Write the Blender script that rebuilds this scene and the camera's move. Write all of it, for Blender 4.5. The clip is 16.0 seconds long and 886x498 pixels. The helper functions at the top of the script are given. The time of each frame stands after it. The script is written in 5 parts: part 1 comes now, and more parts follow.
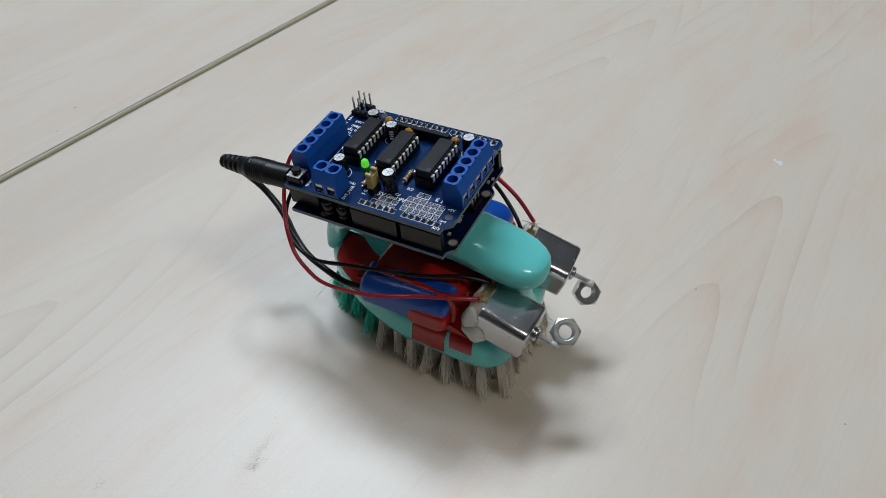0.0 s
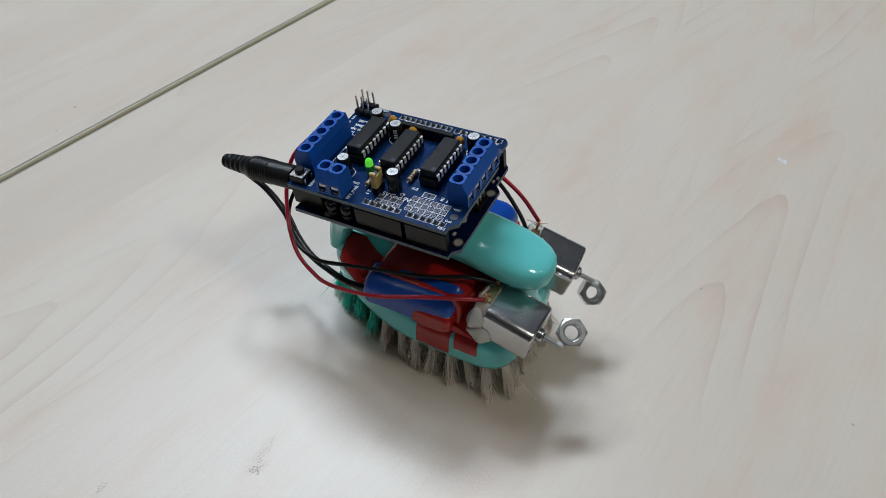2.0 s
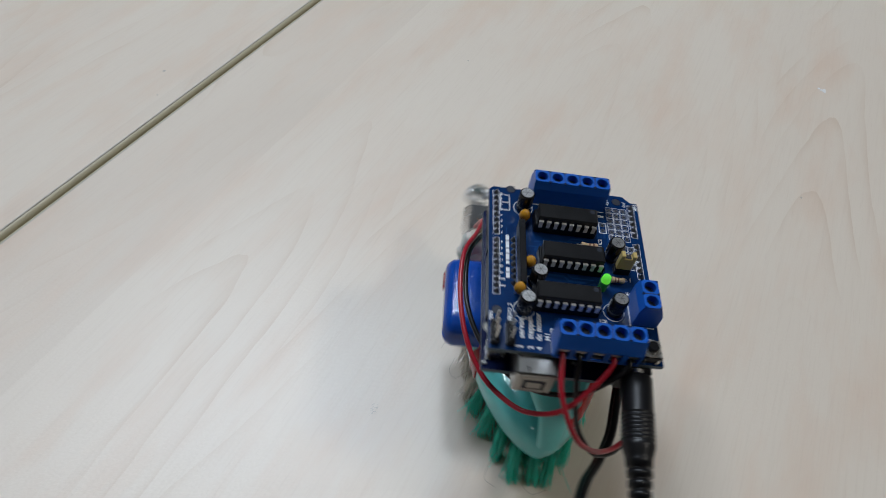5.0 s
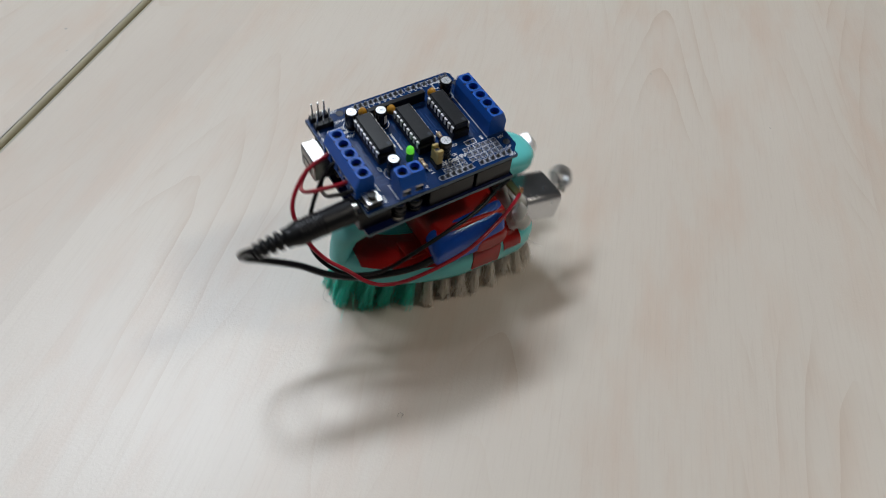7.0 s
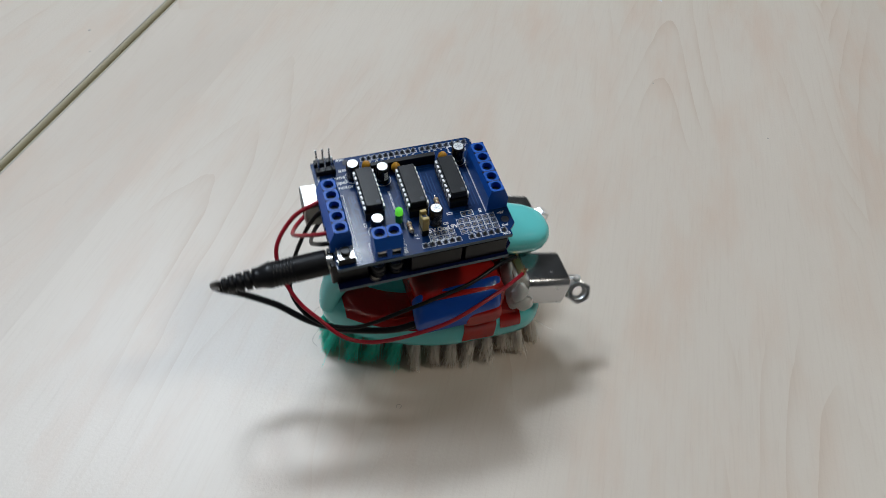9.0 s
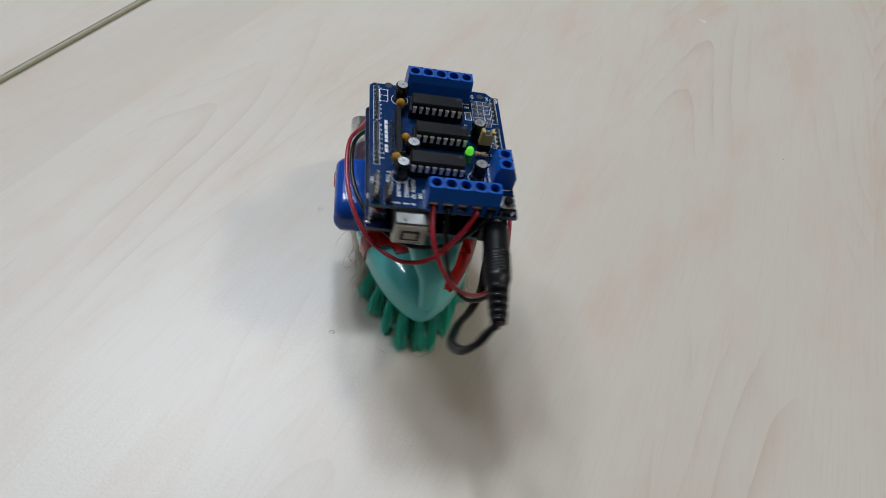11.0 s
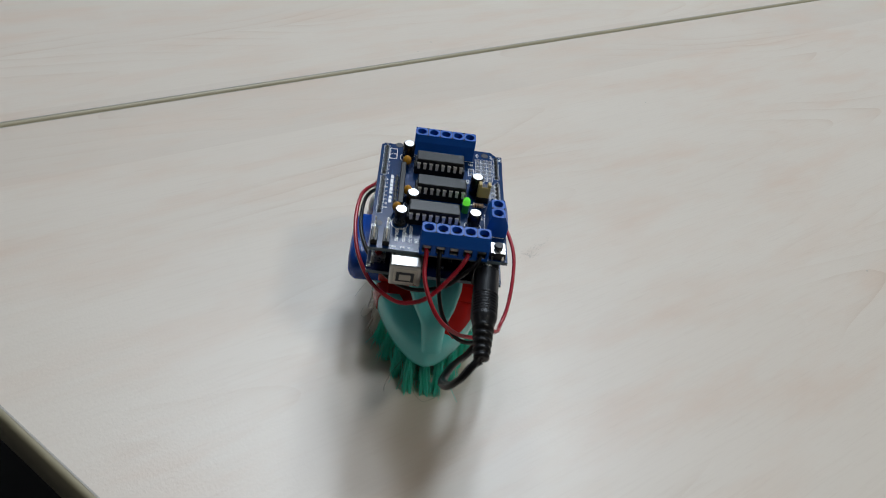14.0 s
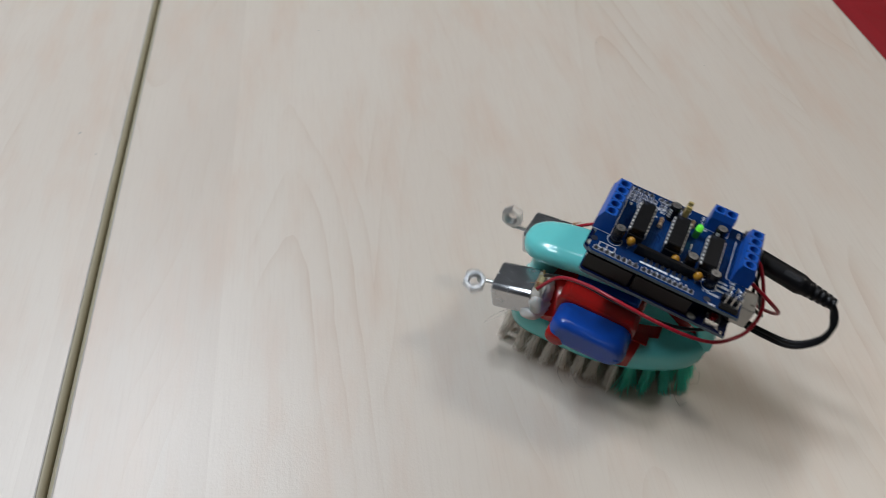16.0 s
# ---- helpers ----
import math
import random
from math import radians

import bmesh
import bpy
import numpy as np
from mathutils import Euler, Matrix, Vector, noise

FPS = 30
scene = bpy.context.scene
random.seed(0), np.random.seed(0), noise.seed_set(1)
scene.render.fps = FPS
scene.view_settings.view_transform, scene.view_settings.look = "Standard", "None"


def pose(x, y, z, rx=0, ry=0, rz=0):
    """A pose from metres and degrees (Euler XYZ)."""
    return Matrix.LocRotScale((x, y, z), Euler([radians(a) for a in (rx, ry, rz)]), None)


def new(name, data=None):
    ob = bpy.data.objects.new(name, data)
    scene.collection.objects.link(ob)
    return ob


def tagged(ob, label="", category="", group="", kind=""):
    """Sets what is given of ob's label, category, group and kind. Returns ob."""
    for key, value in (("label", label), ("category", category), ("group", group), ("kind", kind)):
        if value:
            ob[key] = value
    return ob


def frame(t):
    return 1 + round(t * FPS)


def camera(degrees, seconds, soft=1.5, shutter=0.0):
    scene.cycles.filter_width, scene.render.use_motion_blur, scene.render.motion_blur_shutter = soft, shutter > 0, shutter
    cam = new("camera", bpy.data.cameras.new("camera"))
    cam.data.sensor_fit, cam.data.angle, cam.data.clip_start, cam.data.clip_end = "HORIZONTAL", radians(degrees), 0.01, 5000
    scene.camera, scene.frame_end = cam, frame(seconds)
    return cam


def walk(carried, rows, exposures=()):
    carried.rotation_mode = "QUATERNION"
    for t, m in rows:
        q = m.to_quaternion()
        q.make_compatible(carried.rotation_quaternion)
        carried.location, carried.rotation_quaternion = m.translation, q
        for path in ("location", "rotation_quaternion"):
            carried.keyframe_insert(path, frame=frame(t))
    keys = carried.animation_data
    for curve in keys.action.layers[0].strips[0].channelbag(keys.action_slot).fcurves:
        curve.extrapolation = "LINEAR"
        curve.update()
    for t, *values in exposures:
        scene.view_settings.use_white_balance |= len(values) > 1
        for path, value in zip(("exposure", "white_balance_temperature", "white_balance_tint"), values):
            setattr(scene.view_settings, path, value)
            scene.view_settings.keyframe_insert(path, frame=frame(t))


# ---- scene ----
SECONDS = 16.0
cam = camera(63.6, SECONDS, soft=0.45, shutter=0.25)
CAMERA_ROWS = [
    (0.0, -0.1308, -0.1703, 0.2537, 44.87, -0.25, -53.38),
    (0.5, -0.1311, -0.1685, 0.2532, 44.89, -0.32, -53.67),
    (1.0, -0.13, -0.1696, 0.2523, 44.99, -0.19, -53.81),
    (1.5, -0.131, -0.1678, 0.2518, 44.91, -0.27, -53.67),
    (2.0, -0.1307, -0.1671, 0.2521, 44.81, -0.27, -53.56),
    (2.5, -0.1296, -0.1674, 0.2524, 44.78, -0.26, -53.55),
    (3.0, -0.1301, -0.1657, 0.2511, 44.83, -0.35, -53.71),
    (3.2, -0.1306, -0.1664, 0.252, 44.77, -0.42, -53.66),
    (3.5, -0.1305, -0.1659, 0.2516, 44.45, -1.25, -52.71),
    (3.7, -0.1333, -0.1623, 0.2468, 44.3, -2.58, -51.41),
    (5.8, -0.2907, -0.0276, 0.2765, 41.58, -4.7, -75.26),
    (6.0, -0.2965, -0.0302, 0.2814, 41.35, -5.07, -77.68),
    (6.2, -0.3056, -0.0289, 0.2814, 41.35, -5.31, -79.22),
    (6.5, -0.3112, -0.0319, 0.2806, 40.8, -5.59, -79.56),
    (6.8, -0.3158, -0.0501, 0.2678, 41.78, -5.8, -78.61),
    (7.0, -0.3125, -0.0582, 0.2653, 41.79, -5.7, -77.48),
    (7.2, -0.3096, -0.0624, 0.2631, 42.37, -5.75, -76.52),
    (7.5, -0.306, -0.0699, 0.2605, 42.48, -5.49, -75.08),
    (7.8, -0.3108, -0.0745, 0.264, 42.58, -5.9, -74.81),
    (8.0, -0.3118, -0.0724, 0.2723, 42.13, -5.38, -75.3),
    (8.2, -0.3181, -0.0637, 0.2803, 42.43, -5.0, -76.49),
    (10.3, -0.3244, -0.0706, 0.2588, 40.12, -8.32, -72.64),
    (10.5, -0.3316, -0.0849, 0.2556, 41.59, -8.27, -71.7),
    (10.8, -0.3346, -0.1072, 0.2557, 42.39, -8.27, -68.64),
    (11.0, -0.3357, -0.1236, 0.2524, 43.82, -8.22, -65.8),
    (11.2, -0.3246, -0.1374, 0.2591, 44.27, -8.02, -64.14),
    (11.5, -0.3056, -0.1706, 0.2535, 45.8, -8.29, -59.43),
    (11.8, -0.2938, -0.1952, 0.2605, 45.86, -8.71, -54.72),
    (12.0, -0.2886, -0.2095, 0.263, 45.69, -8.59, -51.57),
    (12.2, -0.2843, -0.2276, 0.2538, 46.23, -8.18, -48.28),
    (12.5, -0.2872, -0.2479, 0.2415, 47.88, -8.38, -44.48),
    (12.8, -0.2998, -0.2517, 0.2479, 48.83, -8.43, -40.04),
    (13.0, -0.3081, -0.2497, 0.2346, 50.54, -8.28, -38.44),
    (13.5, -0.3015, -0.2656, 0.2442, 50.53, -8.02, -31.49),
    (14.0, -0.3047, -0.2521, 0.2529, 50.74, -7.31, -32.74),
    (14.5, -0.3185, -0.1651, 0.2565, 46.53, -6.76, -44.76),
    (15.0, -0.3303, -0.0402, 0.2688, 39.16, -7.06, -61.88),
    (15.5, -0.3347, 0.046, 0.2914, 40.19, -5.85, -80.65),
    (16.0, -0.3445, 0.0718, 0.3129, 40.67, -3.67, -97.57)
]
walk(cam, [(t, pose(x, y, z, rx, ry, rz)) for t, x, y, z, rx, ry, rz in CAMERA_ROWS],
     # the phone's own exposure and white balance: seconds, stops, kelvin, tint
     [(0.0, 0.015, 6330, 8.5), (3.6, 0.015, 6330, 8.5), (6.0, -0.06, 6450, 10), (6.5, 0.03, 6290, 8), (7.0, 0.02, 6570, 10.5), (8.0, 0.035, 6400, 9), (10.5, 0.045, 6400, 9),
      (11.5, 0.035, 6370, 9), (12.0, 0.02, 6290, 8), (13.5, 0.09, 6530, 10), (14.5, 0.02, 6240, 7), (15.0, 0.02, 6330, 9), (16.0, 0.0, 6620, 11.5)])

# ---- world and light ----
world = bpy.data.worlds.new("room_air")
scene.world = world
world.use_nodes = True
world.node_tree.nodes["Background"].inputs[0].default_value = (0.75, 0.8, 0.9, 1)
world.node_tree.nodes["Background"].inputs[1].default_value = 0.02

CEILING = 1.95          # above the table top, which lies at z = 0
FLOOR = -0.74
# the last two are added fill lamps with no known source behind them
LAMPS = [(0.34, 0.20), (0.84, 0.63), (0.06, 1.16), (0.58, 0.96), (0.13, -1.40), (-1.75, 0.62), (0.9, -2.2)]


def ceiling_lamp(x, y, watts, colour):
    data = bpy.data.lights.new("lamp", "AREA")
    data.shape, data.size, data.size_y, data.energy = "RECTANGLE", 0.30, 0.30, watts
    data.color = colour
    ob = new("lamp", data)
    ob.matrix_world = Matrix.Translation((x, y, CEILING - 0.03))
    return ob


COOL, WARM = (0.89, 1.0, 1.13), (1.06, 1.0, 0.89)
for (lx, ly), watts, tone in zip(LAMPS, (1.5, 13.0, 9.0, 14.5, 11.0, 1.0, 3.0), (COOL, COOL, COOL, COOL, WARM, WARM, WARM)):
    ceiling_lamp(lx, ly, watts, tone)

# ---- materials ----


def material(name):
    m = bpy.data.materials.new(name)
    m.use_nodes = True
    return m, m.node_tree.nodes, m.node_tree.links, m.node_tree.nodes["Principled BSDF"]


def plain(name, colour, rough=0.45, metal=0.0, vary=0.12, scale=120.0, bump=0.0, coat=0.0, emit=None, through_light=0.0, spec=0.5):
    """A surface with colour variation at two scales and a fine relief."""
    m, n, l, b = material(name)
    co = n.new("ShaderNodeTexCoord")
    big, fine = n.new("ShaderNodeTexNoise"), n.new("ShaderNodeTexNoise")
    big.inputs["Scale"].default_value, fine.inputs["Scale"].default_value = scale, scale * 14
    big.inputs["Detail"].default_value = 4
    l.new(co.outputs["Object"], big.inputs["Vector"])
    l.new(co.outputs["Object"], fine.inputs["Vector"])
    mix = n.new("ShaderNodeMix")
    mix.data_type = "RGBA"
    mix.inputs[6].default_value = [c * (1 - vary) for c in colour] + [1]
    mix.inputs[7].default_value = [min(1, c * (1 + vary)) for c in colour] + [1]
    add = n.new("ShaderNodeMath")
    add.operation = "MULTIPLY_ADD"
    add.inputs[1].default_value = 0.35
    l.new(fine.outputs["Fac"], add.inputs[0])
    mul = n.new("ShaderNodeMath")
    mul.operation = "MULTIPLY"
    mul.inputs[1].default_value = 0.65
    l.new(big.outputs["Fac"], mul.inputs[0])
    l.new(mul.outputs[0], add.inputs[2])
    l.new(add.outputs[0], mix.inputs[0])
    l.new(mix.outputs[2], b.inputs["Base Color"])
    rr = n.new("ShaderNodeMapRange")
    rr.inputs["To Min"].default_value, rr.inputs["To Max"].default_value = max(0.02, rough - 0.08), min(1, rough + 0.08)
    l.new(big.outputs["Fac"], rr.inputs["Value"])
    l.new(rr.outputs[0], b.inputs["Roughness"])
    b.inputs["Metallic"].default_value = metal
    b.inputs["Coat Weight"].default_value = coat
    b.inputs["Coat Roughness"].default_value = 0.08
    b.inputs["Specular IOR Level"].default_value = spec
    if through_light:
        b.inputs["Subsurface Weight"].default_value = through_light
        b.inputs["Subsurface Radius"].default_value = (0.003, 0.006, 0.006)
        b.inputs["Subsurface Scale"].default_value = 0.6
    if bump:
        bp = n.new("ShaderNodeBump")
        bp.inputs["Strength"].default_value = bump
        bp.inputs["Distance"].default_value = 0.0003
        l.new(add.outputs[0], bp.inputs["Height"])
        l.new(bp.outputs[0], b.inputs["Normal"])
    if emit:
        b.inputs["Emission Color"].default_value = (*emit[0], 1)
        b.inputs["Emission Strength"].default_value = emit[1]
    return m


def wood():
    """Pale maple laminate: figure along x, planks of differing tone, cathedral arches, short ticks, a fine pearled relief."""
    m, n, l, b = material("pale_maple_laminate")
    co = n.new("ShaderNodeTexCoord")
    sep = n.new("ShaderNodeSeparateXYZ")
    l.new(co.outputs["Object"], sep.inputs[0])

    def math_node(op, a, c=None, clamp=False):
        k = n.new("ShaderNodeMath")
        k.operation, k.use_clamp = op, clamp
        for i, v in enumerate((a, c)):
            if v is None:
                continue
            if isinstance(v, (int, float)):
                k.inputs[i].default_value = v
            else:
                l.new(v, k.inputs[i])
        return k.outputs[0]

    def noise_node(sx, sy, scale, detail=4, rough=0.5, shift=0.0):
        mp = n.new("ShaderNodeMapping")
        mp.inputs["Scale"].default_value = (sx, sy, 1)
        mp.inputs["Location"].default_value = (shift, shift * 0.7, 0)
        l.new(co.outputs["Object"], mp.inputs["Vector"])
        k = n.new("ShaderNodeTexNoise")
        k.inputs["Scale"].default_value, k.inputs["Detail"].default_value, k.inputs["Roughness"].default_value = scale, detail, rough
        l.new(mp.outputs[0], k.inputs["Vector"])
        return k.outputs["Fac"]

    # planks 81 mm wide, each with a tone and a figure of its own
    across = math_node("DIVIDE", math_node("ADD", sep.outputs["Y"], 0.104), 0.081)
    row = math_node("FLOOR", across)

    def chance(seed):
        k = n.new("ShaderNodeTexWhiteNoise")
        k.noise_dimensions = "1D"
        l.new(math_node("ADD", row, seed), k.inputs["W"])
        return k.outputs["Value"]
    tone, lot = chance(0.37), chance(11.71)
    # cathedral arches: rings that close about a wandering heart line of each plank
    drift = math_node("MULTIPLY", math_node("SUBTRACT", noise_node(3.2, 2.0, 1.0, 1, 0.4, 4.4), 0.5), 0.05)
    heart = math_node("ADD", math_node("MULTIPLY", math_node("SUBTRACT", lot, 0.5), 0.03), drift)
    dy = math_node("SUBTRACT", math_node("MULTIPLY", math_node("SUBTRACT", math_node("SUBTRACT", across, row), 0.5), 0.081), heart)
    bow = math_node("SQRT", math_node("ADD", math_node("MULTIPLY", dy, dy), 0.00012))
    way = math_node("SUBTRACT", math_node("MULTIPLY", math_node("GREATER_THAN", tone, 0.35), 2.0), 1.0)
    arch = math_node("ADD", math_node("MULTIPLY", sep.outputs["X"], way), math_node("MULTIPLY", bow, 6.0))
    wobble = math_node("MULTIPLY", math_node("SUBTRACT", noise_node(16.0, 42.0, 1.0, 3, 0.5, 3.1), 0.5), 0.034)
    wave = math_node("MULTIPLY", math_node("SUBTRACT", noise_node(3.0, 7.0, 1.0, 1, 0.4), 0.5), 0.22)
    rings = math_node("DIVIDE", math_node("ADD", math_node("ADD", arch, wobble), math_node("ADD", wave, lot)), 0.072)
    saw = math_node("FRACT", rings)
    line = math_node("ADD", math_node("POWER", saw, 6.0), math_node("MULTIPLY", math_node("POWER", saw, 2.0), 0.22))
    strength = math_node("MULTIPLY", math_node("SUBTRACT", noise_node(4.5, 14.0, 1.0, 2, 0.5, 7.7), 0.5, True), 5.0, True)
    fade = math_node("ADD", math_node("MULTIPLY", noise_node(28.0, 90.0, 1.0, 2, 0.5, 6.2), 1.1), 0.1)
    line = math_node("MULTIPLY", math_node("MULTIPLY", line, strength), fade)
    blush = noise_node(9.0, 34.0, 1.0, 5, 0.6, 1.3)
    streak = noise_node(26.0, 700.0, 1.0, 4, 0.62, 5.0)
    ticks = noise_node(70.0, 1100.0, 1.0, 1, 0.4, 8.1)
    cloud = noise_node(5.0, 12.0, 1.0, 3, 0.5, 9.0)

    def tint(fac, base, colour):
        k = n.new("ShaderNodeMix")
        k.data_type = "RGBA"
        l.new(fac, k.inputs[0])
        if isinstance(base, tuple):
            k.inputs[6].default_value = (*base, 1)
        else:
            l.new(base, k.inputs[6])
        k.inputs[7].default_value = (*colour, 1)
        return k.outputs[2]

    col = tint(tone, (0.59, 0.513, 0.435), (0.63, 0.556, 0.475))
    col = tint(math_node("MULTIPLY", math_node("SUBTRACT", blush, 0.46, True), 2.6, True), col, (0.60, 0.455, 0.355))
    col = tint(math_node("MULTIPLY", math_node("SUBTRACT", cloud, 0.46, True), 2.2, True), col, (0.66, 0.595, 0.515))
    col = tint(math_node("MULTIPLY", math_node("SUBTRACT", streak, 0.5, True), 0.75, True), col, (0.47, 0.385, 0.31))
    col = tint(math_node("MULTIPLY", math_node("SUBTRACT", ticks, 0.64, True), 0.8, True), col, (0.44, 0.33, 0.25))
    col = tint(math_node("MULTIPLY", line, 0.5, True), col, (0.46, 0.325, 0.225))
    l.new(col, b.inputs["Base Color"])
    pores = noise_node(700, 850, 1.0, 2, 0.6, 2.0)
    b.inputs["Specular IOR Level"].default_value = 0.72
    rr = n.new("ShaderNodeMapRange")
    rr.inputs["To Min"].default_value, rr.inputs["To Max"].default_value = 0.34, 0.48
    l.new(pores, rr.inputs["Value"])
    l.new(rr.outputs[0], b.inputs["Roughness"])
    bp = n.new("ShaderNodeBump")
    bp.inputs["Strength"].default_value, bp.inputs["Distance"].default_value = 0.4, 0.00018
    l.new(pores, bp.inputs["Height"])
    l.new(bp.outputs[0], b.inputs["Normal"])
    return m


WOOD = wood()
BANDING = plain("tan_edge_banding", (0.36, 0.32, 0.22), 0.5, vary=0.1, scale=30)
FLOOR_M = plain("dark_vinyl", (0.016, 0.016, 0.018), 0.6, vary=0.3, scale=6)
# unseen walls and ceiling, their paint greyed to cut bounced light
WALL_M = plain("grey_wall_paint", (0.38, 0.38, 0.38), 0.8, vary=0.04, scale=4)
CEIL_M = plain("grey_white_ceiling_tile", (0.5, 0.5, 0.5), 0.85, vary=0.04, scale=8)
RED_CLOTH = plain("red_upholstery", (0.30, 0.006, 0.012), 0.8, vary=0.2, scale=60, bump=0.5)
STEEL_LEG = plain("grey_powder_coat", (0.22, 0.22, 0.23), 0.5, vary=0.1, scale=40)
LAMP_M = plain("lit_diffuser", (0.8, 0.8, 0.8), 0.6, vary=0.02, scale=5, emit=((0.97, 1.0, 1.0), 2.0))
DIRT = plain("dark_scuff", (0.43, 0.40, 0.36), 0.8, vary=0.4, scale=900)
CHALK = plain("white_fleck", (0.70, 0.70, 0.71), 0.7, vary=0.1, scale=900)

TEAL = plain("turquoise_plastic", (0.145, 0.60, 0.585), 0.12, vary=0.04, scale=60, bump=0.03, through_light=0.18, spec=0.42)
GREEN_HAIR = plain("turquoise_nylon", (0.22, 0.86, 0.76), 0.35, vary=0.12, scale=300)
WHITE_HAIR = plain("grey_white_nylon", (0.95, 0.92, 0.875), 0.4, vary=0.05, scale=300)


def let_light_through(m, share):
    """Thin nylon: part of the light passes on through each hair."""
    n, l = m.node_tree.nodes, m.node_tree.links
    b, out = n["Principled BSDF"], n["Material Output"]
    back, mix = n.new("ShaderNodeBsdfTranslucent"), n.new("ShaderNodeMixShader")
    l.new(b.inputs["Base Color"].links[0].from_socket, back.inputs["Color"])
    mix.inputs[0].default_value = share
    l.new(b.outputs[0], mix.inputs[1])
    l.new(back.outputs[0], mix.inputs[2])
    l.new(mix.outputs[0], out.inputs["Surface"])


let_light_through(GREEN_HAIR, 0.68)
let_light_through(WHITE_HAIR, 0.7)
RED_TAPE = plain("red_tape", (0.34, 0.010, 0.008), 0.13, vary=0.28, scale=110, bump=0.9)
BLUE_TAPE = plain("blue_tape", (0.008, 0.065, 0.36), 0.12, vary=0.12, scale=110, bump=0.9)
FOAM = plain("white_foam_tape", (0.70, 0.67, 0.60), 0.8, vary=0.1, scale=200, bump=0.4)
PCB = plain("blue_solder_mask", (0.0035, 0.025, 0.10), 0.2, vary=0.5, scale=160, bump=0.06, spec=0.3)
PCB_DARK = plain("dark_blue_solder_mask", (0.004, 0.009, 0.045), 0.22, vary=0.25, scale=160, bump=0.06, spec=0.3)
PCB_EDGE = plain("cut_glass_fibre", (0.10, 0.14, 0.17), 0.6, vary=0.3, scale=500)
TRACE = plain("blue_masked_copper", (0.007, 0.042, 0.15), 0.22, vary=0.2, scale=300, spec=0.4)
SILK = plain("white_silkscreen", (0.72, 0.74, 0.76), 0.55, vary=0.1, scale=600)
TERMINAL = plain("blue_terminal_plastic", (0.009, 0.095, 0.45), 0.38, vary=0.12, scale=150, bump=0.08, spec=0.25)
# near-black colour that stands for the shade inside holes, slots and grooves
RECESS_SHADE = plain("dark_recess_shade", (0.006, 0.010, 0.022), 0.5, vary=0.3, scale=400)
# screw metal darkened in its colour for the shade down the terminal wells
SCREW_DARK = plain("dark_blue_shadowed_screw", (0.012, 0.018, 0.035), 0.45, 0.6, vary=0.3, scale=900)
SCREW = plain("nickel_screw", (0.5, 0.5, 0.49), 0.4, 1.0, vary=0.3, scale=900)
BLACK = plain("black_plastic", (0.005, 0.005, 0.006), 0.34, vary=0.25, scale=200, bump=0.1, spec=0.25)
BLACK_MATT = plain("black_matt_epoxy", (0.007, 0.007, 0.008), 0.33, vary=0.25, scale=300, bump=0.25, spec=0.28)
BLACK_RUBBER = plain("black_rubber", (0.005, 0.005, 0.006), 0.36, vary=0.2, scale=150, bump=0.1, spec=0.3)
TIN = plain("tinned_pin", (0.68, 0.67, 0.64), 0.28, 1.0, vary=0.2, scale=900)
NICKEL = plain("nickel_plated_can", (0.56, 0.565, 0.575), 0.25, 1.0, vary=0.05, scale=240, bump=0.03)
ZINC = plain("zinc_plated_nut", (0.60, 0.61, 0.62), 0.33, 1.0, vary=0.2, scale=400, bump=0.05)
ALU = plain("capacitor_top", (0.62, 0.62, 0.62), 0.32, 1.0, vary=0.08, scale=700, bump=0.05)
SLEEVE = plain("black_capacitor_sleeve", (0.006, 0.006, 0.007), 0.22, vary=0.2, scale=300, spec=0.4)
AMBER = plain("amber_epoxy", (0.46, 0.22, 0.02), 0.28, vary=0.15, scale=500)
YELLOW = plain("yellow_jumper", (0.50, 0.37, 0.13), 0.42, vary=0.1, scale=300)
RES_BODY = plain("resistor_tan", (0.45, 0.32, 0.20), 0.45, vary=0.1, scale=500)
RES_BAND = plain("resistor_brown_band", (0.12, 0.04, 0.02), 0.45, vary=0.1, scale=500)
LED_G = plain("green_led_lens", (0.06, 0.5, 0.05), 0.15, vary=0.05, scale=200, emit=((0.20, 1.0, 0.06), 0.42))
LED_BODY = plain("green_led_base", (0.03, 0.16, 0.05), 0.2, vary=0.05, scale=200, emit=((0.05, 1.0, 0.05), 0.012))
RED_WIRE = plain("red_wire_jacket", (0.36, 0.008, 0.022), 0.32, vary=0.1, scale=200)
BLACK_WIRE = plain("black_wire_jacket", (0.005, 0.005, 0.006), 0.32, vary=0.2, scale=200, spec=0.3)
COPPER = plain("bare_copper_strands", (0.62, 0.30, 0.16), 0.35, 1.0, vary=0.2, scale=900)
BRASS = plain("brass_tab", (0.50, 0.40, 0.22), 0.35, 1.0, vary=0.2, scale=700)
CREAM = plain("cream_plastic", (0.50, 0.47, 0.41), 0.45, vary=0.08, scale=200)
GLUE = plain("cloudy_hot_glue", (0.55, 0.54, 0.51), 0.35, vary=0.12, scale=200, bump=0.4, through_light=0.4)
PAD = plain("solder_pad", (0.2, 0.2, 0.2), 0.35, 1.0, vary=0.25, scale=900)

STEEL = plain("dull_steel_shell", (0.34, 0.335, 0.32), 0.3, 1.0, vary=0.15, scale=200, bump=0.05)
HAIR_DARK = plain("dull_brown_hair", (0.24, 0.20, 0.16), 0.5, vary=0.2, scale=300)
CHIP_PIN = plain("bright_tinned_chip_pin", (0.74, 0.73, 0.71), 0.5, 0.35, vary=0.12, scale=900)

# ---- mesh tools (millimetres in, metres out) ----
MM = 0.001


